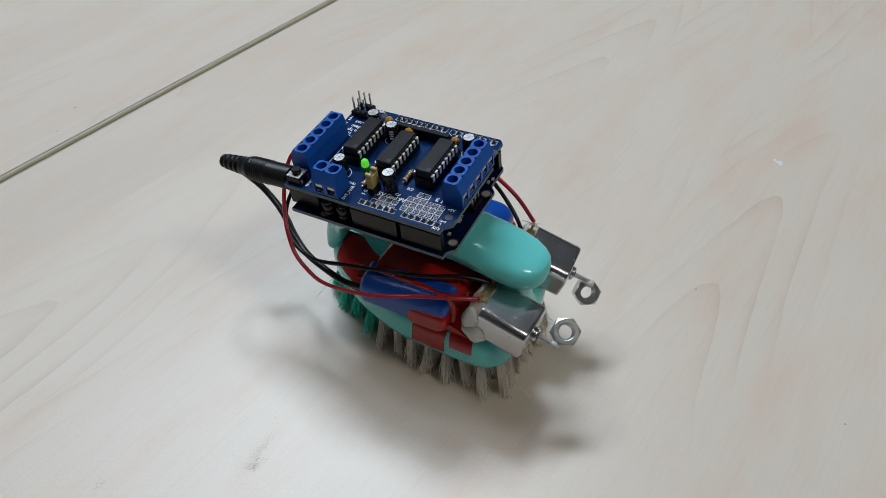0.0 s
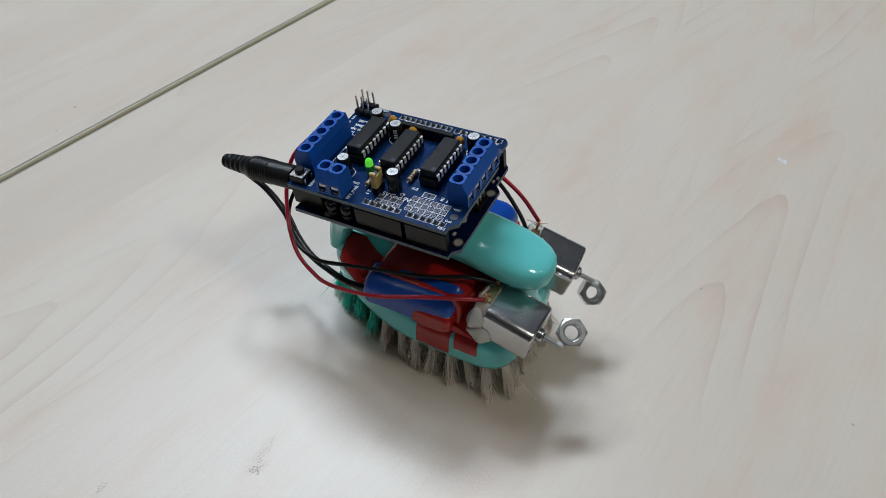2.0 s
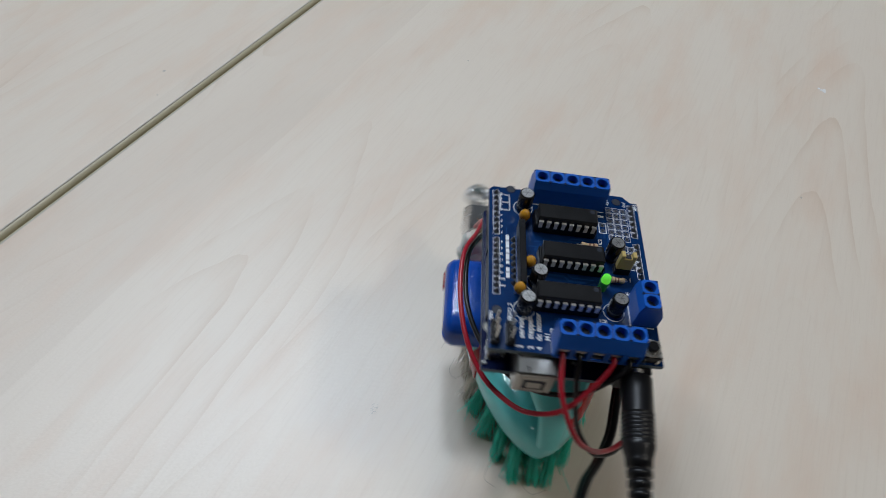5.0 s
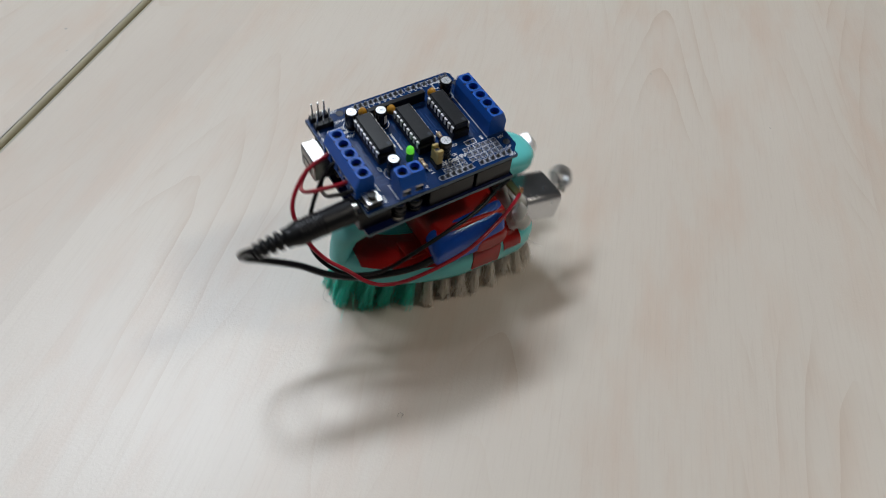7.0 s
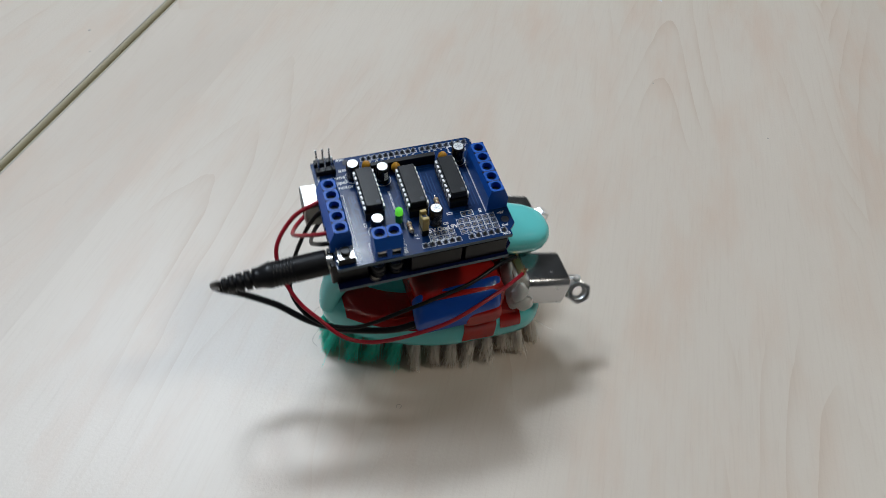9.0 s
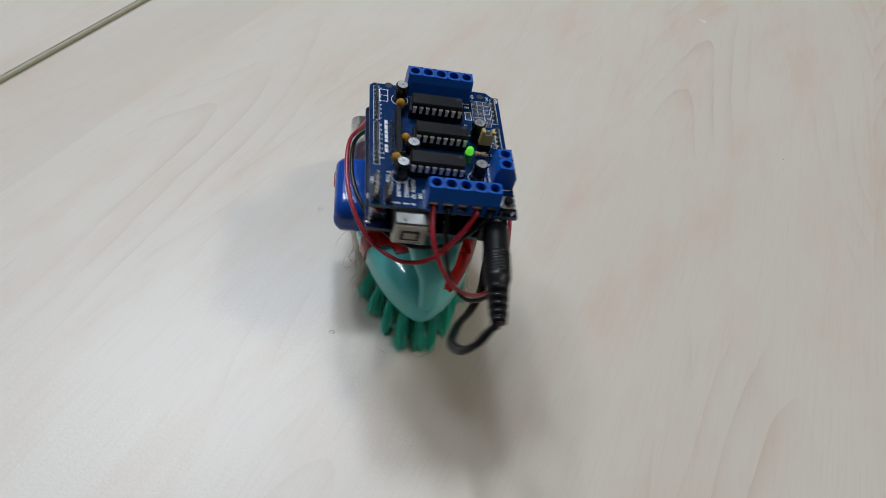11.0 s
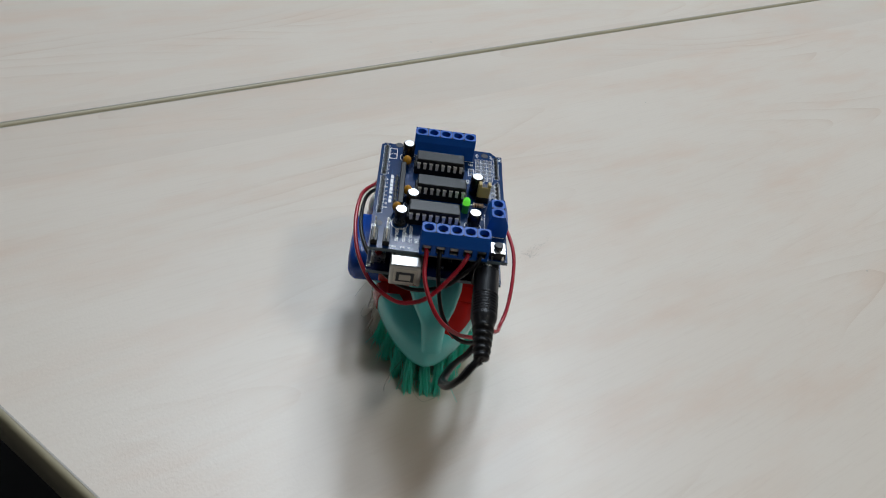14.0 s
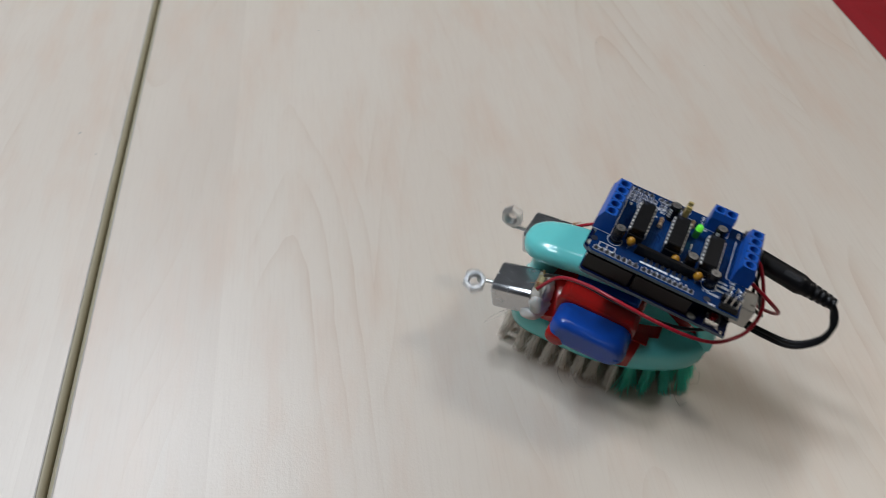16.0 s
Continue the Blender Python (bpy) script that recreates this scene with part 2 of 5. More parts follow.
class Shape:
    """Collects faces of simple forms, each with its material, into one mesh."""

    def __init__(self):
        self.v, self.f, self.m, self.s, self.mats = [], [], [], [], []

    def slot(self, mat):
        if mat not in self.mats:
            self.mats.append(mat)
        return self.mats.index(mat)

    def add(self, verts, faces, mat, smooth=False):
        k, i = len(self.v), self.slot(mat)
        self.v += [tuple(p) for p in verts]
        for face in faces:
            self.f.append([k + a for a in face])
            self.m.append(i)
            self.s.append(smooth)
        return self

    def box(self, a, b, mat, bev=0.0, m=None):
        """Box from corner a to corner b with chamfered edges."""
        lo, hi = [min(p) for p in zip(a, b)], [max(p) for p in zip(a, b)]
        bev = min(bev, 0.49 * min(h - l for h, l in zip(hi, lo)))
        if bev <= 0:
            vs = [(x, y, z) for x in (lo[0], hi[0]) for y in (lo[1], hi[1]) for z in (lo[2], hi[2])]
            fs = [(0, 1, 3, 2), (4, 6, 7, 5), (0, 4, 5, 1), (2, 3, 7, 6), (0, 2, 6, 4), (1, 5, 7, 3)]
        else:
            vs, idx = [], {}
            for sx in (0, 1):
                for sy in (0, 1):
                    for sz in (0, 1):
                        for ax in range(3):
                            p = []
                            for k, sg in enumerate((sx, sy, sz)):
                                edge = hi[k] if sg else lo[k]
                                p.append(edge if k == ax else edge + (-bev if sg else bev))
                            idx[sx, sy, sz, ax] = len(vs)
                            vs.append(p)
            fs = []
            for ax in range(3):
                o = [k for k in range(3) if k != ax]
                for sg in (0, 1):
                    ring = []
                    for q in ((0, 0), (1, 0), (1, 1), (0, 1)):
                        c = [0, 0, 0]
                        c[ax], c[o[0]], c[o[1]] = sg, q[0], q[1]
                        ring.append(idx[c[0], c[1], c[2], ax])
                    fs.append(ring if (sg == 1) == (ax != 1) else ring[::-1])
                for p in (0, 1):
                    for q in (0, 1):
                        ends = []
                        for sg in (0, 1):
                            c = [0, 0, 0]
                            c[ax], c[o[0]], c[o[1]] = sg, p, q
                            ends.append(c)
                        a0, a1 = [idx[(*c, o[0])] for c in ends], [idx[(*c, o[1])] for c in ends]
                        quad = [a0[0], a0[1], a1[1], a1[0]]
                        fs.append(quad if ((p == q) == (ax == 1)) else quad[::-1])
            for sx in (0, 1):
                for sy in (0, 1):
                    for sz in (0, 1):
                        t = [idx[sx, sy, sz, k] for k in range(3)]
                        fs.append(t if (sx + sy + sz) % 2 else t[::-1])
        if m is not None:
            vs = [m @ Vector(p) for p in vs]
        return self.add(vs, fs, mat)

    def loft(self, rings, mat, cap=True, smooth=True, closed=True, flat=None):
        n = len(rings[0])
        vs = [p for r in rings for p in r]
        fs = []
        for i in range(len(rings) - 1):
            for j in range(n if closed else n - 1):
                k = (j + 1) % n
                fs.append((i * n + j, i * n + k, (i + 1) * n + k, (i + 1) * n + j))
        if flat is None:
            self.add(vs, fs, mat, smooth)
        else:
            # broad faces stay flat, the narrow ones at the rounded edges are smooth
            def wide(face):
                return (Vector(vs[face[1]]) - Vector(vs[face[0]])).length > flat
            k, i = len(self.v), self.slot(mat)
            self.v += [tuple(p) for p in vs]
            for face in fs:
                self.f.append([k + a for a in face])
                self.m.append(i)
                self.s.append(not wide(face))
        if cap:
            self.add(rings[0], [tuple(range(n))[::-1]], mat, False)
            self.add(rings[-1], [tuple(range(n))], mat, False)
        return self

    def cyl(self, a, b, r0, mat, r1=None, n=16, cap=True, bev=0.0, smooth=True):
        a, b = Vector(a), Vector(b)
        r1 = r0 if r1 is None else r1
        d = (b - a).normalized()
        u = d.orthogonal().normalized()
        w = d.cross(u)

        def ring(c, r):
            return [c + (u * math.cos(2 * math.pi * k / n) + w * math.sin(2 * math.pi * k / n)) * r for k in range(n)]
        if bev:
            rings = [ring(a, r0 - bev), ring(a + d * bev, r0), ring(b - d * bev, r1), ring(b, r1 - bev)]
        else:
            rings = [ring(a, r0), ring(b, r1)]
        return self.loft(rings, mat, cap, smooth)

    def tube(self, pts, r, mat, n=8, steps=6, cap=True):
        path = spline(pts, steps)
        rings, u = [], None
        for i, p in enumerate(path):
            d = (path[min(i + 1, len(path) - 1)] - path[max(i - 1, 0)]).normalized()
            u = d.orthogonal().normalized() if u is None else (u - d * u.dot(d)).normalized()
            w = d.cross(u)
            rings.append([p + (u * math.cos(2 * math.pi * k / n) + w * math.sin(2 * math.pi * k / n)) * r for k in range(n)])
        return self.loft(rings, mat, cap)

    def revolve(self, profile, mat, centre=(0, 0, 0), n=20, m=None):
        """profile: (radius, height) pairs from bottom to top, about z."""
        rings = [[Vector((r * math.cos(2 * math.pi * k / n), r * math.sin(2 * math.pi * k / n), z)) for k in range(n)] for r, z in profile]
        c = Vector(centre)
        rings = [[(m @ p if m is not None else p) + c for p in ring] for ring in rings]
        return self.loft(rings, mat)

    def prism(self, outline, z0, z1, mat, side=None, bev=0.0):
        a = [(x, y, z0) for x, y in outline]
        b = [(x, y, z1) for x, y in outline]
        n = len(outline)
        self.add(a + b, [(k, (k + 1) % n, n + (k + 1) % n, n + k) for k in range(n)], side or mat)
        self.add(a, [tuple(range(n))[::-1]], mat)
        self.add(b, [tuple(range(n))], mat)
        return self

    def mesh(self, name, m=None, scale=MM):
        me = bpy.data.meshes.new(name)
        vs = [(m @ Vector(p) if m is not None else Vector(p)) * scale for p in self.v]
        me.from_pydata(vs, [], self.f)
        for mat in self.mats:
            me.materials.append(mat)
        me.polygons.foreach_set("material_index", self.m)
        me.polygons.foreach_set("use_smooth", self.s)
        me.update()
        return me


def spline(pts, steps):
    """Catmull-Rom through the points."""
    p = [Vector(q) for q in pts]
    p = [2 * p[0] - p[1]] + p + [2 * p[-1] - p[-2]]
    out = []
    for i in range(1, len(p) - 2):
        for k in range(steps):
            t = k / steps
            a, b, c, d = p[i - 1:i + 3]
            out.append(0.5 * ((2 * b) + (c - a) * t + (2 * a - 5 * b + 4 * c - d) * t * t + (3 * b - a - 3 * c + d) * t ** 3))
    out.append(p[-2])
    return out


def rounded(hx, hy, r, n=5, power=None):
    """Ring of a rounded rectangle about the origin."""
    r = min(r, hx, hy)
    out = []
    for cx, cy, a0 in ((hx - r, hy - r, 0), (-hx + r, hy - r, 90), (-hx + r, -hy + r, 180), (hx - r, -hy + r, 270)):
        for k in range(n + 1):
            a = radians(a0 + 90 * k / n)
            out.append((cx + r * math.cos(a), cy + r * math.sin(a)))
    return out


def thing(name, label, category, at=None, kind="", group=""):
    ob = new(name)
    ob.empty_display_size = 0.02
    if at is not None:
        ob.matrix_world = at
    return tagged(ob, label, category, group, kind)


def part(name, shape, parent, label="", m=None, scale=MM):
    ob = new(name, shape.mesh(name, m, scale))
    ob.parent = parent
    if label:
        ob["label"] = label
    return ob


def solid(name, shape, label="", category="", kind="", group="", scale=1.0, m=None):
    return tagged(new(name, shape.mesh(name, m, scale)), label, category, group, kind)


# ---- the room ----
def room():
    X0, X1, Y0, Y1, T = -3.2, 3.2, -3.4, 3.2, 0.12
    s = Shape().box((X0 - T, Y0 - T, FLOOR - 0.1), (X1 + T, Y1 + T, FLOOR), FLOOR_M)
    solid("floor", s, "dark grey vinyl floor under the tables", "floor", "structure")
    s = Shape().box((X0 - T, Y0 - T, CEILING), (X1 + T, Y1 + T, CEILING + 0.1), CEIL_M)
    solid("ceiling", s, "plain grey-white ceiling with recessed light panels, added out of view", "ceiling", "structure")
    for name, a, b in (("wall_west", (X0 - T, Y0, FLOOR), (X0, Y1, CEILING)), ("wall_east", (X1, Y0, FLOOR), (X1 + T, Y1, CEILING)),
                       ("wall_south", (X0 - T, Y0 - T, FLOOR), (X1 + T, Y0, CEILING)), ("wall_north", (X0 - T, Y1, FLOOR), (X1 + T, Y1 + T, CEILING))):
        solid(name, Shape().box(a, b, WALL_M), "plain grey painted wall, added out of view", "wall", "structure")
    # one panel for each entry of LAMPS, the two added fill lamps included
    for x, y in LAMPS:
        lamp = thing("ceiling_light", "square lit ceiling panel with a white frame, placed out of view", "ceiling light", Matrix.Translation((x, y, CEILING)), group="ceiling lights")
        s = Shape()
        for a, b in (((-0.19, -0.19, -0.02), (0.19, -0.172, 0)), ((-0.19, 0.172, -0.02), (0.19, 0.19, 0)), ((-0.19, -0.172, -0.02), (-0.172, 0.172, 0)), ((0.172, -0.172, -0.02), (0.19, 0.172, 0))):
            s.box(a, b, CEIL_M, 0.003)
        part("frame", s, lamp, scale=1)
        part("diffuser", Shape().box((-0.171, -0.171, -0.012), (0.171, 0.171, -0.004), LAMP_M), lamp, scale=1)


SEAM = 0.207
NEAR_EDGE = -0.368
THICK = 0.026


def slanted_end(y, shift=0.0):
    """x of the slanting end of the near table at y."""
    return (0.3159 - shift + 0.3705 * y) / -0.9288


def edge_strip(s, a, b, inward):
    """Rounded tan lipping along a table edge from a to b, its face away from inward."""
    a, b, w = Vector((*a, 0)), Vector((*b, 0)), Vector((*inward, 0)).normalized()
    prof = [(0.003, -0.0002), (0.0021, -0.0001), (0.0012, -0.0006), (0.0004, -0.0014), (0.0, -0.0026), (0.0, -THICK + 0.002), (0.001, -THICK), (0.003, -THICK)]
    rings = [[p + w * k + Vector((0, 0, z)) for k, z in prof] for p in (a, b)]
    s.loft(rings, BANDING, cap=True, smooth=True)


def tabletop(name, outline, label):
    """outline: counter-clockwise corners, outer faces of the lipping."""
    top = thing(name, label, "table", group="tables pushed together")
    n = len(outline)
    inner = []
    for i in range(n):
        p, a, b = Vector(outline[i]), Vector(outline[i - 1]), Vector(outline[(i + 1) % n])
        d0, d1 = (p - a).normalized(), (b - p).normalized()
        n0, n1 = Vector((-d0.y, d0.x)), Vector((-d1.y, d1.x))
        bis = (n0 + n1).normalized()
        inner.append(p + bis * (0.003 / bis.dot(n0)))
    part("board", Shape().prism([(p.x, p.y) for p in inner], -THICK, 0, WOOD, BANDING), top, "pale maple laminate board", scale=1)
    for i in range(n):
        a, b = Vector(outline[i]), Vector(outline[(i + 1) % n])
        d = (b - a).normalized()
        s = Shape()
        edge_strip(s, a, b, (-d.y, d.x))
        part("edge_strip", s, top, "tan rounded plastic edging", scale=1)
        # dark glue line between board and lipping
        c, e = inner[i], inner[(i + 1) % n]
        q = Vector((-d.y, d.x)) * 0.00035
        part("glue_line", Shape().add([(*(c - q), 0.0001), (*(e - q), 0.0001), (*(e + q), 0.00012), (*(c + q), 0.00012)], [(0, 1, 2, 3)], DIRT), top, "dark thin joint", scale=1)
    xs, ys = [p[0] for p in outline], [p[1] for p in outline]
    for x in (max(xs) - 0.09, min(xs) + 0.34):
        for y in (min(ys) + 0.07, max(ys) - 0.07):
            part("leg", Shape().cyl((x, y, FLOOR), (x, y, -THICK), 0.02, STEEL_LEG, n=14), top, "grey round steel leg", scale=1)
    return top


def tables():
    tabletop("table", [(slanted_end(NEAR_EDGE), NEAR_EDGE), (1.12, NEAR_EDGE), (1.12, SEAM - 0.0006), (slanted_end(SEAM), SEAM - 0.0006)],
             "pale maple laminate table with a slanting end and tan edging")
    tabletop("table", [(-0.52, SEAM + 0.0006), (1.12, SEAM + 0.0006), (1.12, SEAM + 0.60), (-0.3, SEAM + 0.60)],
             "pale maple laminate table pushed against another table")


def chair():
    ob = thing("chair", "red upholstered chair pulled away from the table", "chair", pose(0.62, -1.0, FLOOR))
    def cushion(hx, hy, h, r):
        rings = [[(x, y, z) for x, y in rounded(hx - i, hy - i, r)] for z, i in ((0, 0.01), (0.01, 0.0), (h - 0.015, 0.0), (h - 0.004, 0.008), (h, 0.03))]
        return Shape().loft(rings, RED_CLOTH)
    part("seat", cushion(0.23, 0.24, 0.05, 0.05), ob, "red fabric seat", Matrix.Translation((0, 0, 0.41)), 1)
    part("backrest", cushion(0.22, 0.19, 0.04, 0.05), ob, "red fabric backrest", pose(0, -0.25, 0.72, 80, 0, 0), 1)
    for x in (-0.2, 0.2):
        part("leg", Shape().tube([(x, 0.21, 0), (x, 0.2, 0.41)], 0.011, STEEL_LEG, steps=2), ob, scale=1)
        part("leg", Shape().tube([(x, -0.26, 0), (x, -0.24, 0.42), (x, -0.29, 0.8)], 0.011, STEEL_LEG, steps=4), ob, scale=1)


def table_marks():
    """Scuffs, specks and flecks that lie on the table top."""
    rnd = random.Random(4)

    def speck(name, label, spots, mat, cat="speck"):
        s = Shape()
        for i, (x, y, r) in enumerate(spots):
            k, lift = 6, 0.000003 * (i % 40)
            a0 = rnd.random() * 6
            ring = [(x + r * (0.7 + 0.6 * rnd.random()) * math.cos(a0 + 2 * math.pi * j / k), y + r * (0.7 + 0.6 * rnd.random()) * math.sin(a0 + 2 * math.pi * j / k)) for j in range(k)]
            s.loft([[(px, py, 0.00005 + lift) for px, py in ring], [(x + (px - x) * 0.6, y + (py - y) * 0.6, 0.00018 + lift) for px, py in ring]], mat)
        solid(name, s, label, cat)

    def smear(cx, cy, n, lx, ly, turn, r):
        out = []
        for _ in range(n):
            u, v = rnd.gauss(0, lx), rnd.gauss(0, ly)
            c, si = math.cos(radians(turn)), math.sin(radians(turn))
            out.append((cx + u * c - v * si, cy + u * si + v * c, r * (0.4 + rnd.random())))
        return out
    speck("scuff_mark", "grey broken scuff mark on the table top", smear(-0.0638, -0.0305, 85, 0.0040, 0.0017, 25, 0.00016) + smear(-0.0555, -0.0285, 40, 0.0045, 0.001, 20, 0.00014) + smear(-0.0655, -0.0325, 28, 0.0022, 0.0009, 5, 0.00022), DIRT, "scuff")
    speck("scuff_mark", "small faint grey scuff on the table top", smear(-0.105, 0.008, 26, 0.0022, 0.0010, 10, 0.00019), DIRT, "scuff")
    for x, y, r in ((0.123, -0.133, 0.0006), (0.090, -0.210, 0.0006), (0.035, 0.236, 0.0009), (0.014, 0.223, 0.0007), (0.147, 0.083, 0.0006)):
        speck("crumb", "tiny dark crumb on the table top", [(x, y, r)], DIRT, "crumb")
    speck("paint_fleck", "small white fleck on the table top", smear(0.243, -0.133, 12, 0.0011, 0.0009, 30, 0.0009), CHALK, "fleck")
    hair = Shape().tube([(-0.1700, -0.0360, 0.0002), (-0.1686, -0.0364, 0.0003), (-0.1681, -0.0353, 0.0003), (-0.1688, -0.0344, 0.0002), (-0.1700, -0.0345, 0.0002)], 0.00009, HAIR_DARK, n=5)
    solid("loose_bristle", hair, "short curled dark bristle lying on the table", "bristle")


room()
tables()
chair()
table_marks()

# ---- the robot: a scrubbing brush with two vibrating motors, a battery and two circuit boards ----
# Robot space in millimetres: x to the motors, y to the digital pin row, z up from the table; moved so that its centre is the origin.
ORIGIN = Matrix.Translation((-50, -27, 0))
BOARD = ORIGIN @ Matrix.Translation((0, 0, 81.3)) @ pose(0, 0, 0, 3.1, -4.2, 0)
ROBOT = thing("brush_robot", "turquoise scrubbing brush robot with circuit boards, taped battery and motors", "robot", pose(0, 0, 0))
NUTS = []
MID = 26.8


def half_width(x):
    """Half width of the brush body: pointed at the back, blunt at the front."""
    if x < 52:
        return 28.2 * max(0.0, 1 - ((52 - x) / 53.4) ** 1.5) ** 0.6
    return 28.2 * max(0.0, 1 - ((x - 52) / 42.5) ** 7) ** 0.25


def outline(inset=0.0, n=30):
    """Ring of the brush body, shrunk by inset."""
    sx, sy = 1 - inset / 46.0, 1 - inset / 28.2
    xs = [-1.4 + 95.9 * (0.5 - 0.5 * math.cos(math.pi * k / n)) for k in range(n + 1)]
    low = [(x, -half_width(x)) for x in xs]
    high = [(x, half_width(x)) for x in reversed(xs[1:-1])]
    return [(50 + (x - 50) * sx, MID + y * sy) for x, y in low + high]


BODY_PROFILE = [(4.5, 17.0), (2.2, 17.3), (0.9, 18.6), (0.1, 21.5), (0.0, 26.5), (0.5, 29.5), (1.8, 31.8), (4.0, 33.4), (9.0, 35.2), (16.0, 36.6), (23.0, 37.2)]


def brush_body():
    s = Shape()
    s.loft([[(x, y, z) for x, y in outline(i)] for i, z in BODY_PROFILE], TEAL)
    part("brush_body", s, ROBOT, "glossy turquoise plastic brush body", ORIGIN)


def handle():
    s = Shape()
    # spine of the handle: x, z, half width, half thickness
    spine = [(0.6, 29, 4.4, 3.4), (1.8, 35, 4.6, 4.4), (3.8, 42, 5.4, 5.0), (6.6, 48, 8.5, 5.6), (11.8, 54, 11.0, 6.2), (22, 58.2, 12.6, 6.6), (40, 60.2, 13.0, 6.6), (55, 60.4, 13.0, 6.6), (66, 59.8, 13.1, 6.6),
             (74, 58.8, 13.2, 6.6), (82, 57.4, 13.0, 6.6), (88, 56.2, 12.2, 6.4), (92.5, 55.3, 10.4, 5.9), (95.6, 54.8, 7.8, 5.0), (97.3, 54.6, 4.6, 3.4), (98.0, 54.5, 1.4, 1.2)]
    pts = [Vector((x, 0, z)) for x, z, _, _ in spine]
    rings = []
    for i, (x, z, hw, ht) in enumerate(spine):
        d = (pts[min(i + 1, len(pts) - 1)] - pts[max(i - 1, 0)]).normalized()
        up = Vector((-d.z, 0, d.x))
        ring = []
        for k in range(28):
            a = 2 * math.pi * k / 28
            c, q = math.cos(a), math.sin(a)
            w = math.copysign(abs(c) ** 0.72, c) * hw
            t = math.copysign(abs(q) ** 0.8, q) * ht
            ring.append(Vector((x, 27.4 - 2.4 * max(0.0, 1 - x / 50.0) + w, z)) + up * t)
        rings.append(ring)
    s.loft(rings, TEAL)
    part("handle", s, ROBOT, "glossy rounded turquoise handle", ORIGIN)
    s = Shape()
    for_post = [(84.5, 31.5, 10.5, 12.5), (85, 34.5, 8.2, 10.2), (85.5, 39, 7.0, 8.8), (85.5, 46, 6.6, 8.2), (84.5, 52, 7.4, 9.2)]
    s.loft([[(x + hx * math.cos(2 * math.pi * k / 24), 27.4 + hy * math.sin(2 * math.pi * k / 24), z) for k in range(24)] for x, z, hx, hy in for_post], TEAL)
    part("handle_post", s, ROBOT, "", ORIGIN)
    s = Shape()
    s.loft([[(x, y, z) for x, y in [(52 + px, 27.4 + py) for px, py in rounded(14.5 - i, 12.5 - i, 4)]] for z, i in ((66.0, 0.6), (67, 0), (70.5, 0.2), (71.6, 0.8))], FOAM)
    part("foam_pad", s, ROBOT, "torn white foam tape between handle and board", ORIGIN)


def tuft_mesh(name, mat, seed, count, splay, length=18.9):
    """A bundle of bristles, fanning out and clumping towards its tips. Origin at its root."""
    rnd = random.Random(seed)
    s = Shape()
    locks = [(rnd.gauss(0, 1.5), rnd.gauss(0, 1.5)) for _ in range(5)]
    for _ in range(count):
        a, r = rnd.random() * 2 * math.pi, math.sqrt(rnd.random())
        x0, y0 = 1.5 * r * math.cos(a), 1.5 * r * math.sin(a)
        k = splay * (0.5 + 0.8 * rnd.random())
        lock = locks[rnd.randrange(5)]
        dx, dy = x0 * k * 0.6 + lock[0] * 0.75 + rnd.gauss(0, 0.45), y0 * k * 0.6 + lock[1] * 0.75 + rnd.gauss(0, 0.45)
        if rnd.random() < 0.08:
            dx, dy = dx + rnd.gauss(0, 2.2), dy + rnd.gauss(0, 2.2)
        ln = length - 3.2 * rnd.random() ** 2.2
        bend = (rnd.gauss(0, 0.4), rnd.gauss(0, 0.4))
        rad = 0.17
        rings = []
        for t, w in ((0, 1.0), (0.35, 1.0), (0.7, 0.95), (1.0, 0.6)):
            f = t ** 1.5
            cx, cy = x0 + dx * f + bend[0] * math.sin(math.pi * t), y0 + dy * f + bend[1] * math.sin(math.pi * t)
            rings.append([(cx + rad * w * math.cos(2.1 * j + a), cy + rad * w * math.sin(2.1 * j + a), -ln * t) for j in range(3)])
        s.loft(rings, mat, cap=False, smooth=False)
    return s.mesh(name)


def bristles():
    """Rows of tufts under the body: turquoise at the pointed end, grey-white for the rest."""
    rnd = random.Random(11)
    meshes = {}
    for tag, mat in (("green", GREEN_HAIR), ("white", WHITE_HAIR)):
        count = 78 if tag == "green" else 64
        meshes[tag] = [tuft_mesh("bristle_tuft", mat, 20 + k, count, 0.9) for k in range(6)]
        meshes[tag + "_end"] = [tuft_mesh("bristle_tuft", mat, 40 + k, count, 0.9, 19.9) for k in range(3)]
    for i in range(12):
        x = 5.0 + 7.75 * i
        w = half_width(x) - 3.4
        rows = max(1, round(2 * w / (6.0 if x < 30 or i == 11 else 7.6)) + 1)
        for j in range(rows):
            y = MID + (0 if rows == 1 else -w + 2 * w * j / (rows - 1))
            tag = "green" if x < 30 else "white"
            ob = new("bristle_tuft", meshes[tag + "_end"][rnd.randrange(3)] if i in (0, 1, 11) else meshes[tag][rnd.randrange(6)])
            ob.parent = ROBOT
            out_x, out_y = (x - 50) / 46.0, (y - MID) / 28.0
            lean = Matrix.Rotation(radians(7 * out_y + rnd.gauss(0, 2.0)), 4, "X") @ Matrix.Rotation(radians(-(13 if out_x > 0 else 18) * math.copysign(abs(out_x) ** 1.6, out_x) + rnd.gauss(0, 2.0)), 4, "Y")
            ob.matrix_basis = Matrix.Translation(((x - 50 + rnd.gauss(0, 0.4)) * MM, (y - 27) * MM, 0.0185)) @ lean @ Matrix.Rotation(rnd.random() * 6.28, 4, "Z")
            ob["label"] = "turquoise nylon bristles" if tag == "green" else "grey-white nylon bristles"


